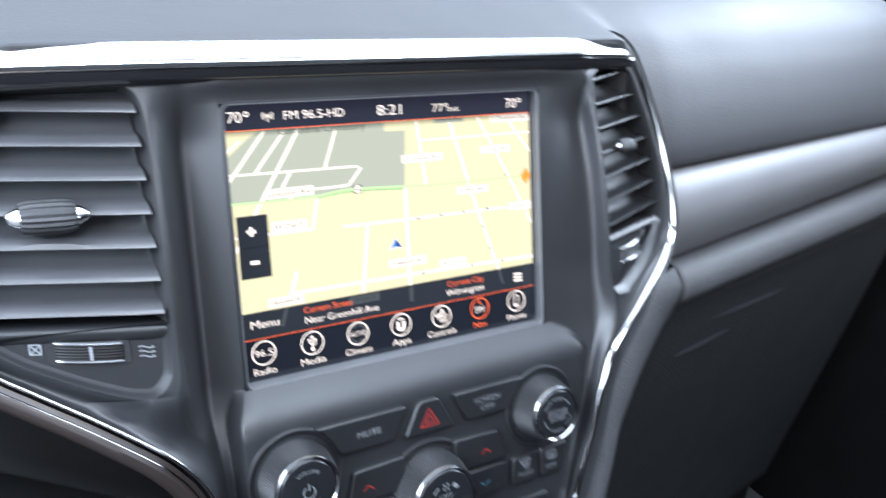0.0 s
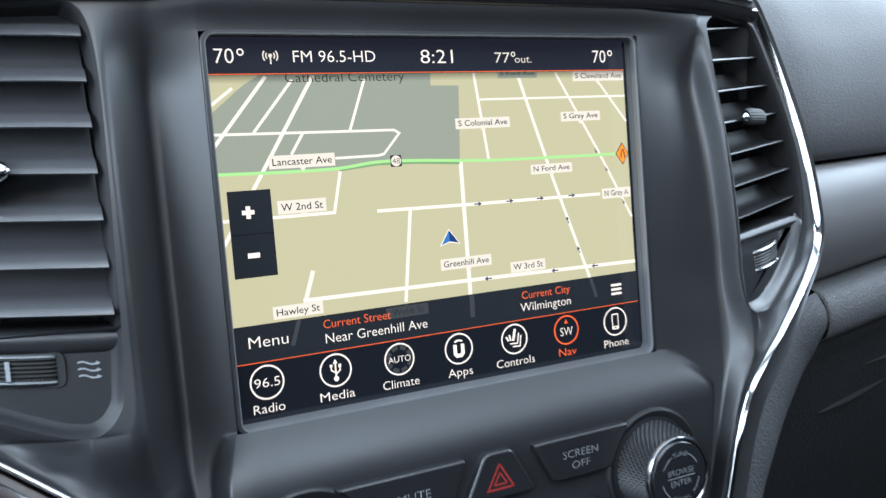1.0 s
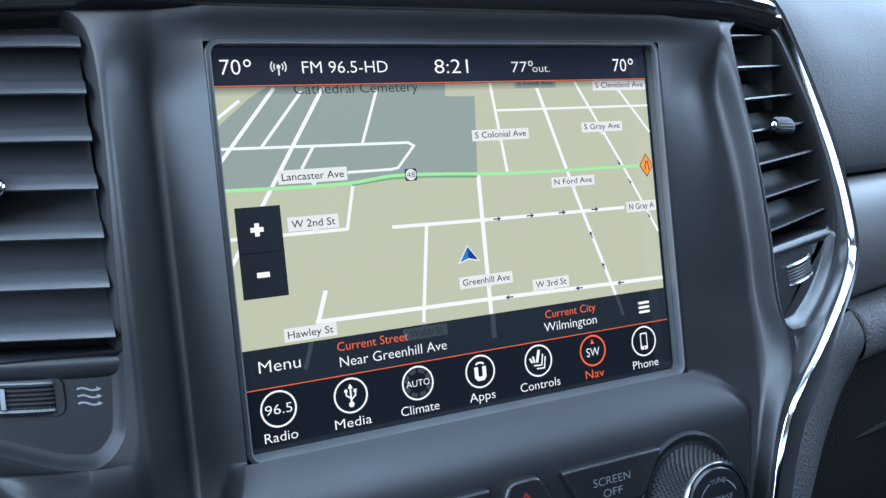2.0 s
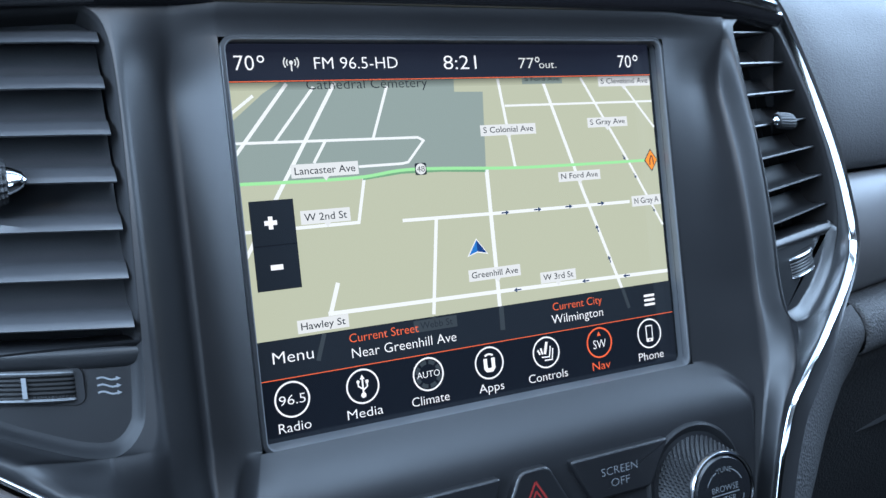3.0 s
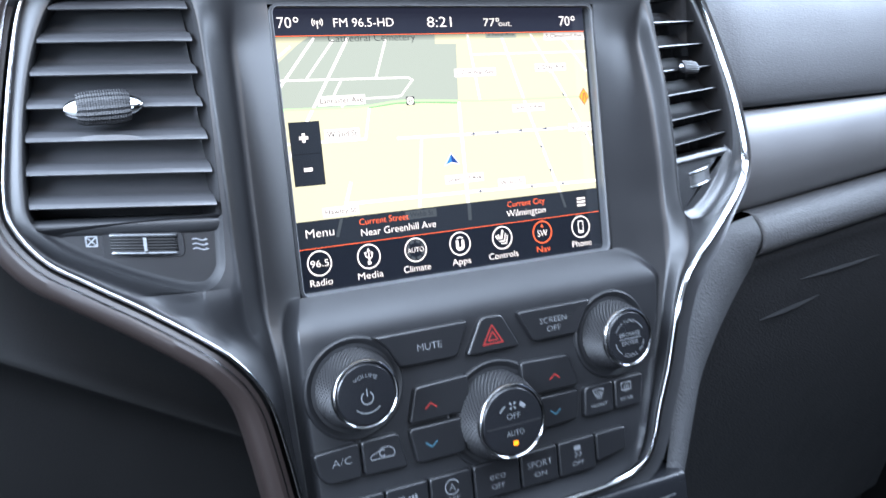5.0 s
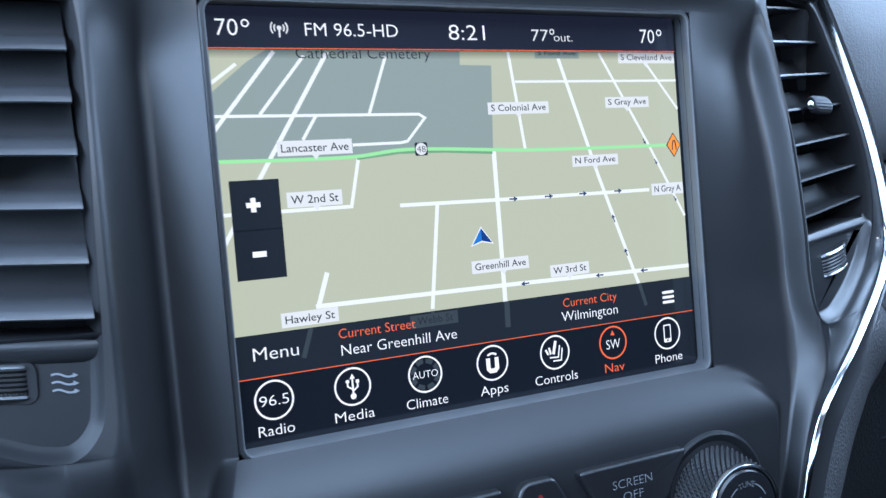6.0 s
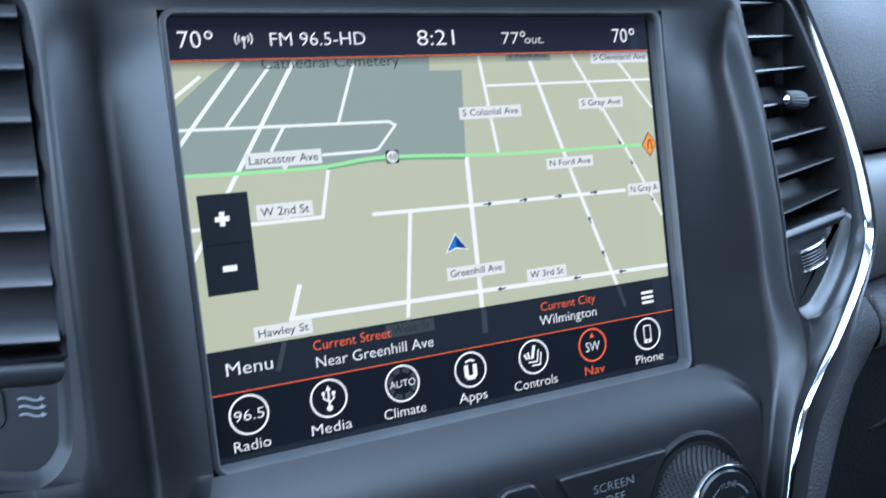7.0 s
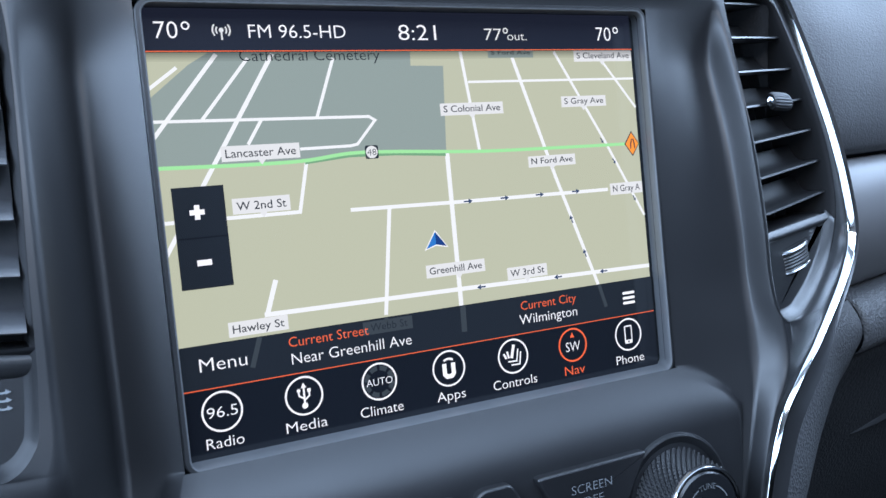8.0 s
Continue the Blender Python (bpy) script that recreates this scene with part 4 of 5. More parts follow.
        flat("icon_arrow", [[(x - 0.9, ICON_Z + 2.6), (x + 0.9, ICON_Z + 2.6), (x, ICON_Z + 4.4)]], TXT, L_ORANGE, icon)
    else:
        flat("icon_mark", [rounded(x - 1.7, x + 1.7, ICON_Z - 3.3, ICON_Z + 3.3, 0.5, 3)], TXT, L_WHITE, icon)
        flat("icon_screen", [rounded(x - 1.25, x + 1.25, ICON_Z - 1.9, ICON_Z + 2.8, 0.1, 1)], TXT - 0.05, L_BLACK, icon)
        flat("icon_button", [disc(x, ICON_Z - 2.6, 0.4, 10)], TXT - 0.05, L_BLACK, icon)

# ---- air vents ----


def vent_frame(vent, lo, hi, f0, f1, y0, y1, back, push=0.0):
    """The throat of a vent: a rounded lip that follows its opening, and walls back to a closed, dark end."""
    zs = np.linspace(lo, hi, 60)
    loop = [(f1(z), z) for z in zs] + [(f0(z), z) for z in zs[::-1]]
    ys = [y1(z) for z in zs] + [y0(z) for z in zs[::-1]]
    ys = [y + push * ease((-12 - p[1]) / 6) for y, p in zip(ys, loop)]
    cx, cz = np.mean([p[0] for p in loop]), np.mean([p[1] for p in loop])
    small = [(cx + (x - cx) * 0.90, cz + (z - cz) * 0.93) for x, z in loop]
    verts, k = [], len(loop)
    for d, inn in ((1.5, -0.6), (0.2, -0.5), (0.3, 0.2), (0.9, 0.8), (2.4, 1.3), (5, 1.6)):
        verts += [(x, y + d, z) for (x, z), y in zip(inset(loop, inn), ys)]
    verts += [(x, back, z) for x, z in small]
    mesh_object("throat", verts, grid_faces(7, k, close=True), M_DARK, vent, "black vent throat")
    flat("duct", [small], back - 0.5, M_DARK, vent, "dark duct behind the slats")


def slat(vent, x0, x1, z, y, drop, rise, thick, slope=0.0, y1=None, scoop=None, material=M_SLAT_LIT):
    """One louvre: a thin blade with a rounded front edge; drop tips its front edge down, rise curls its back up; scoop hollows it under the slider."""
    xs = np.linspace(x0, x1, 8 if scoop is None else 28)
    verts = []
    for x in xs:
        k = (x - x0) / (x1 - x0)
        yy = y + ((y1 - y) * k if y1 is not None else 0)
        d = drop * (1 - (0.3 * math.exp(-((x - scoop) / 11) ** 4) if scoop is not None else 0))
        prof = [(0.3, -drop - thick * 0.5), (-0.35, -drop - thick * 0.2), (-0.15, -d + thick * 0.6)]
        prof += [(1.0, -d * 0.74 + thick * 0.5), (2.4, -d * 0.46 + thick * 0.5), (4.2, -d * 0.22 + thick * 0.5), (7.4, 0.3), (10.2, 0.14 * rise), (11.8, 0.35 * rise), (13.0, 0.65 * rise), (13.8, rise), (14.6, rise), (13.0, 0.35 * rise), (9.0, -thick * 0.5)]
        prof.append((2.4, -drop * 0.5 - thick * 0.6))
        verts += [(x, yy + u, z + v + slope * k) for u, v in prof]
    n = len(prof)
    return mesh_object("slat", verts, grid_faces(len(xs), n, close=True) + [tuple(range(n)), tuple(range(len(verts) - n, len(verts)))], material, vent, angle=40)


def grip(vent, cx, z, y, half, r, label):
    """The slider on a louvre: a ribbed grip between two bright tips."""
    knob_verts, xs = [], np.linspace(-half * 0.68, half * 0.68, 41)
    n = 36
    for i, x in enumerate(xs):
        e = math.sqrt(max(0.0, 1 - (x / (half * 0.92)) ** 4))
        for k in range(n):
            a = 2 * math.pi * k / n
            rr = r * e * (1 + (0.035 if k % 2 else -0.035) - (0.035 if i % 2 else 0.0))
            knob_verts.append((cx + x, y + 0.75 * rr * math.cos(a), z + rr * math.sin(a)))
    ob = mesh_object("slider", knob_verts, grid_faces(len(xs), n, close=True) + [tuple(range(n)), tuple(range(len(knob_verts) - n, len(knob_verts)))], M_RUBBER, vent, label, smooth=False)
    for s in (-1, 1):
        verts = []
        for x, k in ((0.64, 0.74), (0.72, 0.70), (0.83, 0.58), (0.94, 0.40), (1.0, 0.14)):
            verts += [(cx + s * x * half, y + 0.6 * r * k * math.cos(a), z + r * k * 0.8 * math.sin(a)) for a in np.linspace(0, 2 * math.pi, 14, endpoint=False)]
        mesh_object("slider_tip", verts, grid_faces(5, 14, close=True) + [tuple(range(14)), tuple(range(56, 70))], M_CHROME, ob, "chrome tip")


def wheel(vent, x0, x1, z0, z1, y, bulge, material, mark=True):
    """A flat thumbwheel showing through a slot: ribbed, with bright rims above and below."""
    frame_loop = rounded(x0 - 2.0, x1 + 1.4, z0 - 1.0, z1 + 1.0, 2.4)
    stacked("wheel_slot", [(y + 0.3, inset(frame_loop, -0.5)), (y - 0.12, inset(frame_loop, -0.3)), (y - 0.1, frame_loop), (y - 0.08, inset(frame_loop, 1.2))], M_DARK, vent)
    n, verts = 60, []
    rows = [(z0, 1.2), (z0 + 0.6, 0.1)] + [(z0 + 1.0 + (z1 - z0 - 2.0) * k / 10, 0.22 if k % 2 else 0.0) for k in range(11)] + [(z1 - 0.6, 0.1), (z1, 1.2)]
    for z, inn in rows:
        for i in range(n + 1):
            t = i / n
            tooth = 0.3 if i % 2 and z < z0 + 1.4 and t > 0.5 else 0.0
            verts.append((x0 + (x1 - x0) * t, y + 0.9 + inn + tooth - bulge * math.sin(math.pi * t) ** 0.4, z))
    ob = mesh_object("thumbwheel", verts, grid_faces(len(rows), n + 1), material, vent, "ribbed black thumbwheel", angle=12)
    for rim_rows in (((z0 - 0.2, 0.3), (z0 + 0.3, -0.35), (z0 + 0.9, 0.1)), ((z1 - 0.9, -0.1), (z1 - 0.3, -0.35), (z1 + 0.1, -0.1), (z1 + 0.5, 0.8))):
        v = []
        for z, d in rim_rows:
            v += [(x0 + (x1 - x0) * i / n, y + 0.9 + d - bulge * math.sin(math.pi * i / n) ** 0.4, z) for i in range(n + 1)]
        mesh_object("wheel_rim", v, grid_faces(len(rim_rows), n + 1), M_RIM, ob, "bright worn rim")
    if mark:
        cx = (x0 + x1) / 2
        flat("wheel_mark", [[(cx - 0.6, z0 + 1.2), (cx + 0.6, z0 + 1.2), (cx + 0.6, z1 - 1.2), (cx - 0.6, z1 - 1.2)]], y + 0.3 - bulge, M_PRINT, ob, "pale index mark")


def closed_mark(vent, x, z, s, y):
    w = 0.5
    flat("closed_mark", [strip([(x - s, z - s), (x + s, z - s)], w), strip([(x - s, z + s), (x + s, z + s)], w), strip([(x - s, z - s), (x - s, z + s)], w), strip([(x + s, z - s), (x + s, z + s)], w)], y, M_PRINT, vent, "printed closed-vent mark")
    flat("closed_cross", [strip([(x - s, z - s), (x + s, z + s)], w), strip([(x - s, z + s), (x + s, z - s)], w)], y - 0.03, M_PRINT, vent)


def open_mark(vent, x, z, s, y):
    for k in (-1, 0, 1):
        pts = [(x + s * (u - 0.5) * 2, z + k * s * 0.75 + 0.35 * math.sin(u * 6.3)) for u in np.linspace(0, 1, 12)]
        mark = line("airflow_mark", pts, 0.5, y, M_PRINT, vent)
        px, pz = pts[-1]
        flat("arrow_tip", [[(px - 0.3, pz - 0.24 * s), (px + 0.36 * s, pz), (px - 0.3, pz + 0.24 * s)]], y - 0.03, M_PRINT, mark)


def onto_wing(since, tilt=0.0, about=0.0):
    """Carries parts that were built on a flat face onto the leaning wing; tilt slants them about x = about."""
    for ob in set(bpy.data.objects) - since:
        for v in ob.data.vertices:
            v.co.z += tilt * (v.co.x - about * MM)
            v.co.y += (WING(v.co.x / MM, v.co.z / MM) + 9.5) * MM


vent_l = thing("air_vent", "black dashboard air vent with tilted slats, slider and thumbwheel", "air vent", "vents beside the screen")
before = set(bpy.data.objects)
vent_frame(vent_l, LZ, LT, VL0, VL1, lambda z: -10.0, lambda z: -10.4, 16, 4)
for k in range(7):
    z, z_right = 69.6 - 13.27 * k, 66.3 - 13.63 * k
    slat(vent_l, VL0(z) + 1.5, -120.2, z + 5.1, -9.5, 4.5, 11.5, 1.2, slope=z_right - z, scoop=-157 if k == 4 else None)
grip(vent_l, -157.6, 28.2, -12, 14.6, 7.0, "ribbed black slider")
zs = np.linspace(LZ + 0.1, -18.6, 46)
loop = [(VL1(z) + 0.5, z) for z in zs] + [(max(VL0(z) - 0.5, -190.5), z) for z in zs[::-1]]
# a shallow dish: its floor rises in a soft fillet to the opening's edge
verts = []
for d, k in ((0.0, 1.0), (0.6, 0.84), (1.3, 0.58), (2.0, 0.32), (2.8, 0.13), (3.7, 0.0)):
    verts += [(x, -7.2 - 2.9 * k, z) for x, z in inset(loop, d)]
n = len(loop)
mesh_object("wheel_panel", verts, grid_faces(6, n, close=True) + [tuple(range(5 * n, 6 * n))], M_POCKET, vent_l, "satin panel round the thumbwheel", angle=60)
roll = spline([(9, 0.4), (-3, 0), (-6.4, -0.7), (-8.0, -2.2), (-7.9, -4.0), (-7.2, -6.0), (-6.4, -7.0)], 14)
mesh_object("panel_top", [(x, y - 0.6, z - 14.2 - 4.9 * (x + 190) / 70) for x in np.linspace(-190, -119.4, 16) for y, z in roll], grid_faces(16, len(roll)), M_VENT, vent_l, "rounded top edge of the panel")
onto_wing(before)
before = set(bpy.data.objects)
wheel(vent_l, -162.2, -136.2, -32.2, -24.2, -7.2, 3.8, M_KNEE)
closed_mark(vent_l, -168.4, -26.9, 2.0, -7.4)
open_mark(vent_l, -128.6, -28.4, 2.6, -7.4)
onto_wing(before, -0.10, -149)

vent_r = thing("air_vent", "narrow black dashboard air vent with level slats, slider and thumbwheel", "air vent", "vents beside the screen")
before = set(bpy.data.objects)
vent_frame(vent_r, RZ, RT, VR0, VR1, lambda z: -10.1, lambda z: -9.5, 22)
for k in range(7):
    z, z_right = 71.3 - 13.42 * k, 76.1 - 13.28 * k
    # Right slats use M_VENT, without the light painted into the left ones.
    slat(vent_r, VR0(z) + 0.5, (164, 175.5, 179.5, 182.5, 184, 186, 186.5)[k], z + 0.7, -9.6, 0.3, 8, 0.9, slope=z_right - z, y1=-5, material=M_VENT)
grip(vent_r, 150, 34.0, -11.0, 10.4, 3.7, "ribbed black slider")
zs = np.linspace(RZ + 0.1, -16.4, 60)
loop = [(VR1(z) + 0.6, z) for z in zs] + [(VR0(z) - 0.6, z) for z in zs[::-1]]
raised = lambda x, z: z + 0.075 * (x - 124) * ease((z + 40) / 24)
verts = []
for d, k in ((0.0, 1.0), (0.8, 0.9), (1.7, 0.7), (2.6, 0.44), (3.3, 0.2), (3.8, 0.05), (4.3, 0.0)):
    verts += [(x, -6.4 - 3.2 * k * ease((-16 - z) / 4), raised(x, z)) for x, z in inset(loop, d)]
n = len(loop)
mesh_object("wheel_panel", verts, grid_faces(7, n, close=True) + [tuple(range(6 * n, 7 * n))], M_VENT, vent_r, "satin panel round the thumbwheel", angle=60)
roll = spline([(10, 0.6), (-2, 0.4), (-4.4, 0.0), (-6.0, -1.0), (-6.55, -2.6), (-6.5, -4.6)], 12)
mesh_object("panel_top", [(x, y, raised(x, -16.4) + z) for x in np.linspace(123.4, 182.6, 16) for y, z in roll], grid_faces(16, len(roll)), M_VENT, vent_r, "rounded top edge of the panel")
for x in (133, 143, 153, 163, 173):
    blade = rounded(x - 0.5, x + 0.5, -12, 72 - 0.3 * max(0, x - 140), 0.4, 2)
    stacked("vane", [(18, blade), (9.6, blade), (9.2, inset(blade, 0.2))], M_DARK, vent_r)
onto_wing(before)
before = set(bpy.data.objects)
wheel(vent_r, 138.4, 161.0, -31.4, -23.2, -6.4, 3.8, M_VENT, mark=False)
closed_mark(vent_r, 131.0, -25.6, 1.7, -6.5)
open_mark(vent_r, 165.5, -22.4, 1.8, -6.6)
onto_wing(before, 0.155, 149)

# ---- knobs ----


def knob(name, cx, cz, y0, y1, r0, r1, label):
    """A rotary knob: knurled grip, bright ring and a flat cap."""
    ob = thing(name, label, "knob", "rotary knobs on the stack")
    around = 46 if r0 < 21 else 54
    n, verts, rows = around * 4, [], 28
    tri = lambda v: abs((v % 1.0) - 0.5) * 2
    for j in range(rows + 1):
        t = j / rows
        y = y0 + (y1 + 1.5 - y0) * t
        r = r0 + (r1 + 0.9 - r0) * t
        for i in range(n):
            u, v = i / 4, t * 7
            bump = 0.0 if j in (0, rows) else 0.75 * min(tri(u + v), tri(u - v)) - 0.2
            a = 2 * math.pi * i / n
            verts.append((cx + (r + bump) * math.cos(a), y, cz + (r + bump) * math.sin(a)))
    mesh_object("grip", verts, grid_faces(rows + 1, n, close=True), M_RUBBER, ob, "diamond-knurled black rubber", smooth=False)
    lathe_y("ring", cx, cz, [(r1 + 0.9, y1 + 1.6), (r1 + 0.9, y1 + 0.5), (r1 + 0.5, y1 - 0.1), (r1 - 0.1, y1 - 0.3), (r1 - 0.5, y1 + 0.1), (r1 - 0.7, y1 + 1.6)], M_LINE, ob, "bright chrome ring", cap=False)
    lathe_y("cap", cx, cz, [(r1 - 0.6, y1 + 1.6), (r1 - 0.8, y1 + 0.5), (r1 - 1.6, y1 - 0.25), (r1 * 0.5, y1 - 0.6), (0.4, y1 - 0.65)], M_PANEL, ob, "satin black cap")
    lathe_y("collar", cx, cz, [(r0 + 5.0, y0 - 2.6), (r0 + 4.4, y0 - 3.8), (r0 + 3.6, y0 - 4.2), (r0 + 2.6, y0 - 3.9), (r0 + 1.2, y0 - 3.1), (r0 + 0.4, y0 + 0.6)], M_VENT, ob, cap=False)
    return ob


vol = knob("volume_knob", -69.6, -102.8, -17, -35, 19.0, 14.5, "black knurled volume knob with a chrome ring on the stack")
words("cap_text", "VOLUME", -74.8, -64.4, -95.6, 1.8, -35.9, M_PRINT, vol, arc=(-69.6, -103.2, 8.0), bold=-0.012)
ring("power_mark", -69.6, -104.2, 2.5, 3.0, -35.8, M_PRINT, vol, 120, 420, 28)
line("power_stroke", [(-69.6, -103.4), (-69.6, -100.2)], 0.5, -35.82, M_PRINT, vol)
ring("cap_arc", -69.6, -103.2, 7.4, 7.9, -35.7, M_PRINT, vol, 225, 315, 18)
tune = knob("tuning_knob", 72.6, -102.7, -17, -35, 18.4, 14.2, "black knurled tuning knob with a chrome ring on the stack")
words("cap_text", "TUNE", 69.4, 75.8, -97.1, 1.9, -35.9, M_PRINT, tune, arc=(72.6, -102.9, 8.0), bold=-0.012)
words("cap_text", "BROWSE", 66.4, 79.0, -102.1, 2.3, -35.8, M_PRINT, tune, bold=-0.012)
words("cap_text", "ENTER", 67.6, 77.6, -106.3, 2.3, -35.8, M_PRINT, tune, bold=-0.012)
words("cap_text", "SCROLL", 68.2, 77.2, -110.9, 1.9, -35.9, M_PRINT, tune, arc=(72.6, -102.9, -9.8), bold=-0.012)
line("cap_line", [(66, -103.1), (79.4, -103.1)], 0.35, -35.82, M_PRINT, tune)
for a in (25, 115, 192, 308):
    ring("cap_arc", 72.6, -102.9, 8.8, 9.2, -35.75, M_PRINT, tune, a, a + 40, 12)
fan = knob("fan_knob", 0.8, -130.2, -17, -36, 22.6, 17.2, "large black knurled fan knob with a chrome ring on the stack")
flat("cap_split", [strip([(-13.8, -131.6), (15.4, -131.6)], 0.7)], -36.7, M_DARK, fan)
words("cap_text", "OFF", -2.8, 4.6, -128.6, 2.7, -36.8, M_PRINT, fan, bold=-0.012)
words("cap_text", "AUTO", -3.6, 6.0, -136.8, 2.6, -36.8, M_PRINT, fan, bold=-0.012)
for a in (45, 135, 225, 315):
    c, s = math.cos(radians(a)), math.sin(radians(a))
    flat("fan_mark", [[(0.8 + 0.3 * c, -122.4 + 0.3 * s), (0.8 + 2.0 * c - 0.7 * s, -122.4 + 2.0 * s + 0.7 * c), (0.8 + 2.2 * c + 0.6 * s, -122.4 + 2.2 * s - 0.6 * c)]], -36.85, M_PRINT, fan)
ring("cap_arc", 0.8, -129.6, 8.2, 8.9, -36.75, M_PRINT, fan, 118, 145, 10)
ring("cap_arc", 0.8, -129.6, 7.6, 9.6, -36.75, M_PRINT, fan, 40, 62, 10)
flat("lamp", [rounded(-0.4, 2.2, -141.4, -139.4, 0.3, 2)], -36.8, L_LED, fan, "lit amber lamp")

# ---- buttons ----


def button(name, poly, label, y=-20.0, proud=3.2, r=2.6, group="buttons on the stack"):
    ob = thing(name, label, "button", group)
    loop = ccw(round_corners(poly, r))
    stacked("cap", [(y + 2, loop), (y - proud + 1.1, inset(loop, 0.08)), (y - proud + 0.5, inset(loop, 0.25)), (y - proud + 0.16, inset(loop, 0.6)), (y - proud, inset(loop, 1.05))], M_KEY, ob, "satin black key cap")
    return ob


def chevron(ob, x, z, up, material):
    s = 1 if up else -1
    line("arrow_mark", [(x - 3.0, z - 1.1 * s), (x, z + 1.3 * s), (x + 3.0, z - 1.1 * s)], 0.8, -23.3, material, ob)


BY = -23.3
b = button("mute_button", [(-60.5, -81.2), (-11.0, -81.2), (-18.0, -97.6), (-48, -97.6), (-52.5, -88)], "black mute button with grey lettering beside the volume knob")
words("key_text", "MUTE", -38.6, -26.2, -91.4, 3.3, BY, M_PRINT, b, bold=-0.012)
b = button("hazard_button", [(-4.4, -81.0), (7.0, -81.0), (16.4, -98.6), (-13.8, -98.6)], "black hazard light button with a red triangle")
flat("triangle_mark", [strip([(-4.2, -94.6), (6.4, -94.6)], 0.8), strip([(-4.4, -94.9), (1.1, -85.6)], 0.8), strip([(6.6, -94.9), (1.1, -85.6)], 0.8)], BY, M_PRINT_RED, b, "red outlined triangle")
flat("triangle_inner", [strip([(-1.4, -93.0), (3.6, -93.0)], 0.7), strip([(-1.6, -93.2), (1.1, -88.8)], 0.7), strip([(3.8, -93.2), (1.1, -88.8)], 0.7)], BY - 0.03, M_PRINT_RED, b, "red inner triangle")
b = button("screen_button", [(15.4, -81.8), (60.0, -81.8), (56, -88), (50, -98.2), (24.0, -98.2)], "black screen off button with grey lettering")
words("key_text", "SCREEN", 28.2, 44.0, -90.0, 2.9, BY, M_PRINT, b, bold=-0.012)
words("key_text", "OFF", 32.0, 40.2, -94.4, 2.9, BY, M_PRINT, b, bold=-0.012)
b = button("temperature_button", [(-42, -107.6), (-14, -106.6), (-14, -124.6), (-46.5, -124.6)], "black key with a red up arrow")
chevron(b, -34.7, -117.6, True, M_PRINT_RED)
b = button("temperature_button", [(-47, -126.4), (-18, -126.4), (-18, -143.6), (-44, -143.6)], "black key with a blue down arrow")
chevron(b, -36.1, -135.6, False, M_PRINT_BLUE)
b = button("temperature_button", [(15, -106.6), (43.6, -107.6), (48.6, -124.4), (15, -124.6)], "black key with a red up arrow")
chevron(b, 34.1, -117.4, True, M_PRINT_RED)
b = button("temperature_button", [(20, -126.4), (48.6, -126.4), (46.0, -141.6), (20, -143.0)], "black key with a blue down arrow")
chevron(b, 32.9, -135.2, False, M_PRINT_BLUE)


def demist(ob, x, z, rear):
    if rear:
        flat("demist_mark", [strip([(x - 3, z - 1.6), (x - 3, z + 2.2), (x + 3, z + 2.2), (x + 3, z - 1.6), (x - 3.2, z - 1.6)], 0.5)], BY, M_PRINT, ob)
    else:
        flat("demist_mark", [strip([(x - 1.6, z - 1.4), (x - 3.4, z + 2.0), (x, z + 2.6), (x + 3.4, z + 2.0), (x + 1.6, z - 1.4)], 0.5)], BY, M_PRINT, ob)
    for u in (-1.2, 0, 1.2):
        line("demist_wave", [(x + u, z - 2.8), (x + u + 0.35, z - 1.4), (x + u - 0.2, z), (x + u + 0.2, z + 1.2)], 0.45, BY - 0.05, M_PRINT, ob)


b = button("demist_button", [(51.5, -126.6), (69.6, -126.2), (69.0, -142.4), (50.0, -142.4)], "black front demist key with a grey symbol")
demist(b, 59.6, -131.4, False)
words("key_text", "FRONT", 54.6, 64.8, -138.2, 1.9, BY, M_PRINT, b, bold=-0.012)
b = button("demist_button", [(70.4, -126.2), (89.4, -125.8), (87.0, -142.2), (69.8, -142.4)], "black rear demist key with a grey symbol")
demist(b, 77.4, -131.2, True)
words("key_text", "REAR", 73.4, 81.4, -138.4, 1.9, BY, M_PRINT, b, bold=-0.012)
b = button("climate_button", [(-93.0, -127.8), (-71.4, -126.6), (-71.0, -143.0), (-87, -143.0), (-91, -139)], "black air conditioning key with grey lettering")
words("key_text", "A/C", -84.8, -75.6, -135.2, 3.2, BY, M_PRINT, b, bold=-0.012)
b = button("climate_button", [(-70.6, -126.6), (-52.0, -126.4), (-48.4, -143.4), (-70.2, -143.0)], "black recirculation key with a grey car symbol")
line("car_mark", [(-66.2, -136.2), (-66.8, -135.0), (-65.8, -133.9), (-63.2, -133.3), (-60.8, -131.6), (-57.4, -131.6), (-55.2, -133.2), (-54.8, -135.2), (-55.6, -136.2), (-66.2, -136.2)], 0.4, BY, M_PRINT, b)
ring("car_arrow", -60.8, -134.0, 1.2, 1.7, BY - 0.03, M_PRINT, b, 40, 320, 16)
EDGES = [-83.4, -61.6, -39.6, -16.4, 9.8, 32.2, 55.4, 75.4]
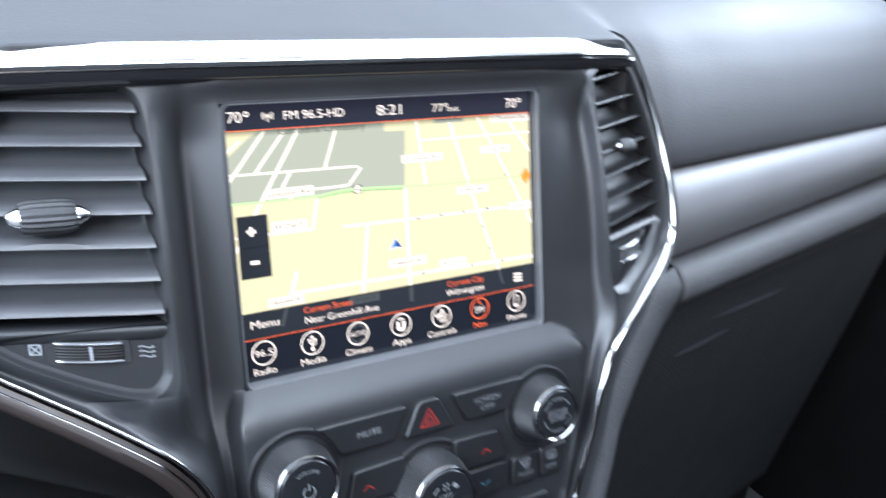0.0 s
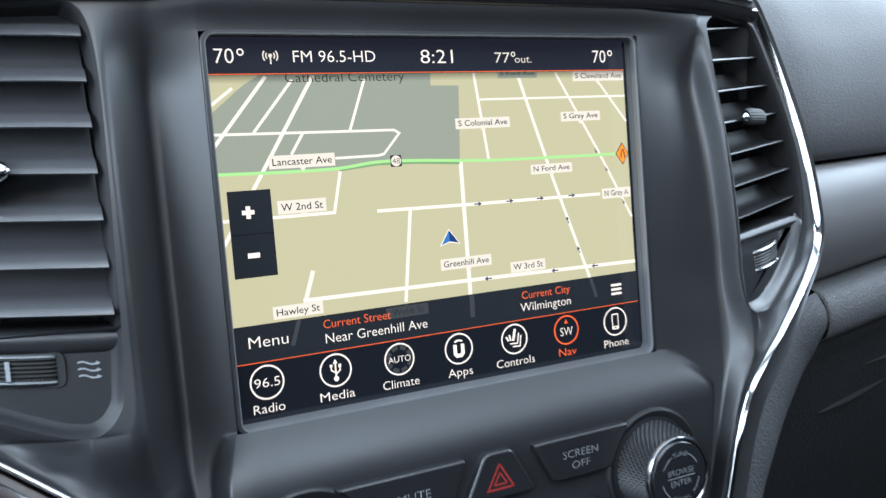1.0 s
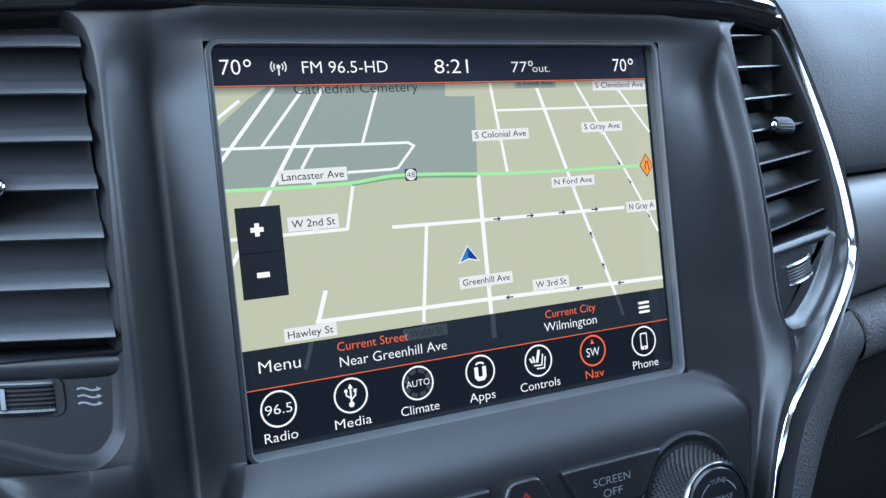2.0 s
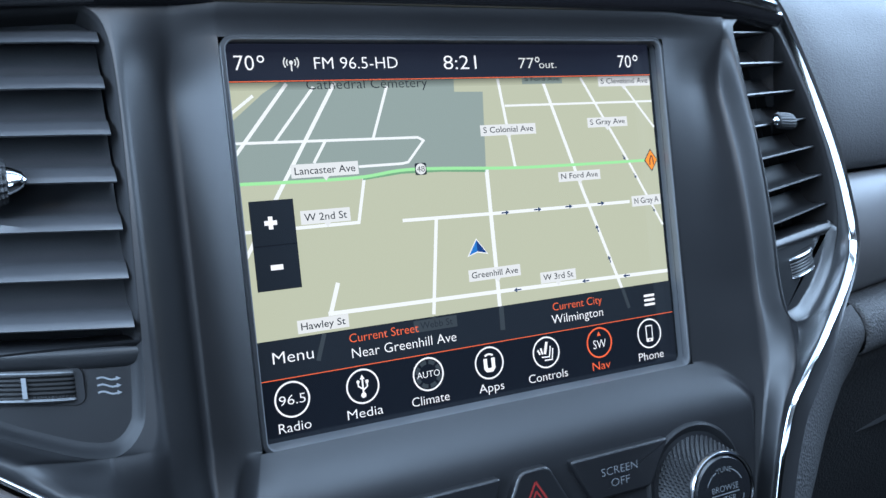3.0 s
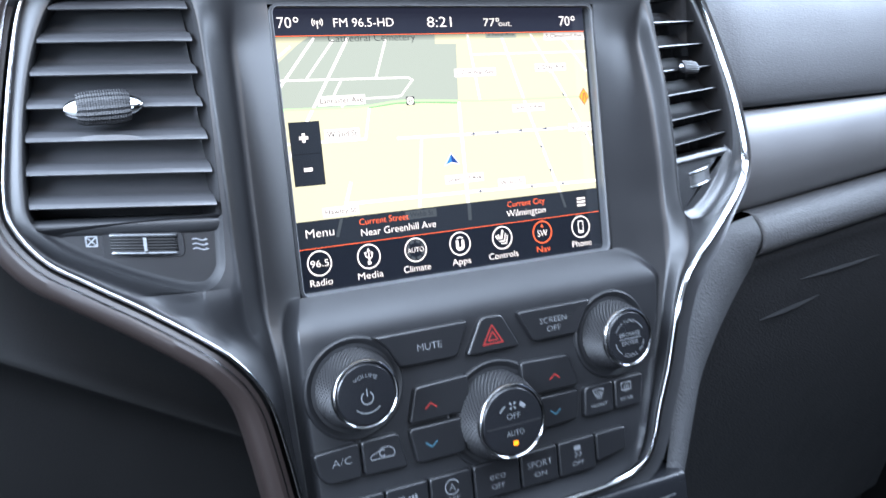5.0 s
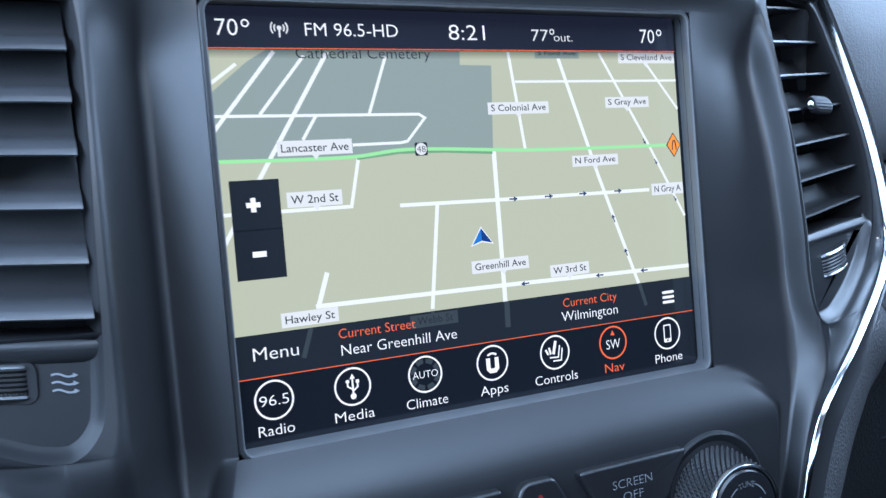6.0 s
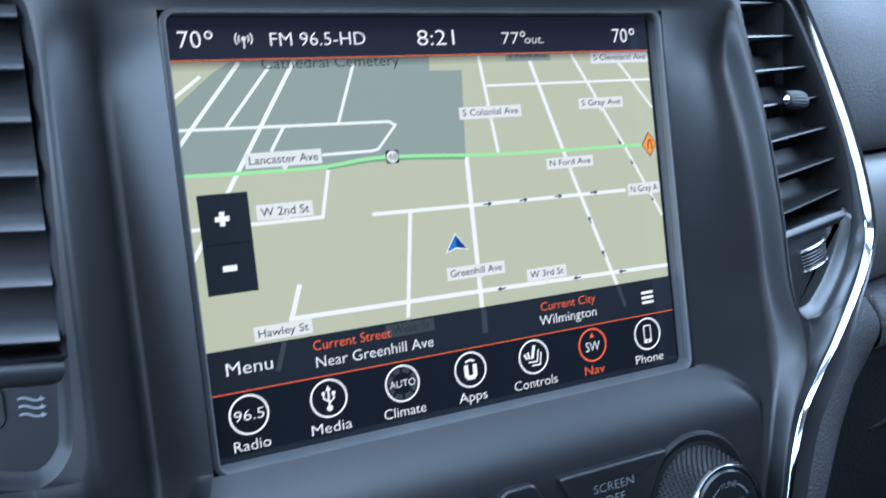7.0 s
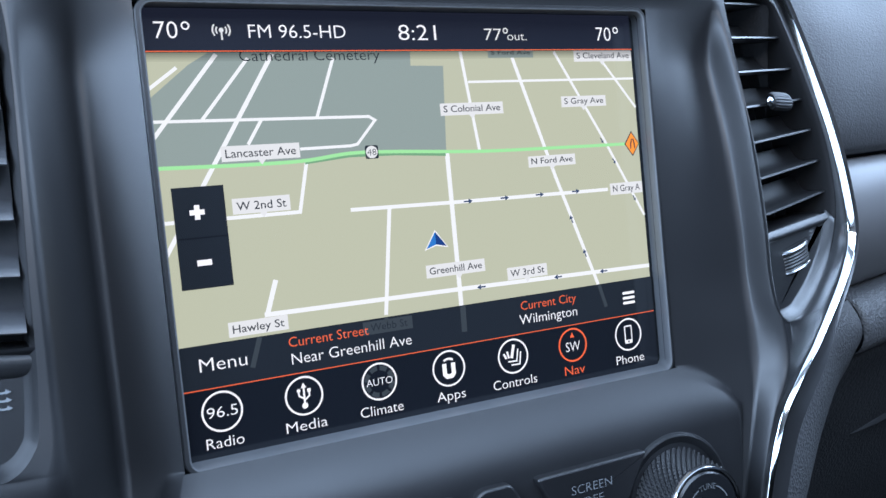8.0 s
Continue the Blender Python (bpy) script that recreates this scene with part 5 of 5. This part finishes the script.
SWITCHES = [("", ""), ("P", "OFF"), ("A", "OFF"), ("eco", "OFF"), ("SPORT", "ON"), ("", "OFF"), ("", "")]
for k, (top, low) in enumerate(SWITCHES):
    x0, x1 = EDGES[k] + 0.35, EDGES[k + 1] - 0.35
    z0 = -167.0 if k in (0, 6) else -169.6
    poly = [(x0, -151.8), (x1, -151.8), (x1, z0 + (3 if k == 6 else 0)), (x0, z0 + (3 if k == 0 else 0))]
    named = {0: "blank black switch key in the bottom row", 1: "black parking sensor key with grey lettering", 2: "black stop start key with grey lettering", 3: "black eco mode key with grey lettering", 4: "black sport mode key with grey lettering", 5: "black stability control key with a grey symbol", 6: "blank narrow black switch key in the bottom row"}[k]
    b = button("switch_key", poly, named, y=-20.0, r=1.9, group="bottom row of switch keys")
    cx = (x0 + x1) / 2
    if low:
        words("key_text", low, cx - 3.6, cx + 3.6, -165.4, 2.4, BY, M_PRINT, b, bold=-0.012)
    if top in ("eco", "SPORT"):
        words("key_text", top, cx - (4.4 if top == "eco" else 7.2), cx + (4.4 if top == "eco" else 7.2), -160.6, 3.2, BY, M_PRINT, b, bold=-0.012)
    elif top == "P":
        words("key_text", "P", cx - 5.0, cx - 1.6, -160.8, 4.4, BY, M_PRINT, b, bold=-0.012)
        for u in range(3):
            flat("sensor_mark", [rounded(cx + u * 1.7, cx + 1.1 + u * 1.7, -160.6, -157.4 + 0.3 * u, 0.3, 2)], BY, M_PRINT, b)
    elif top == "A":
        words("key_text", "A", cx - 1.7, cx + 1.7, -160.2, 3.6, BY, M_PRINT, b, bold=-0.012)
        ring("arrow_ring", cx, -158.4, 3.3, 3.9, BY, M_PRINT, b, 20, 330, 28)
    elif low and not top:
        flat("skid_mark", [rounded(cx - 2.0, cx + 2.0, -157.6, -155.2, 0.7, 3), strip([(cx - 1.6, -158.4), (cx - 0.4, -159.6), (cx - 1.8, -161.2)], 0.5), strip([(cx + 1.2, -158.4), (cx + 2.2, -159.6), (cx + 0.9, -161.2)], 0.5)], BY, M_PRINT, b)
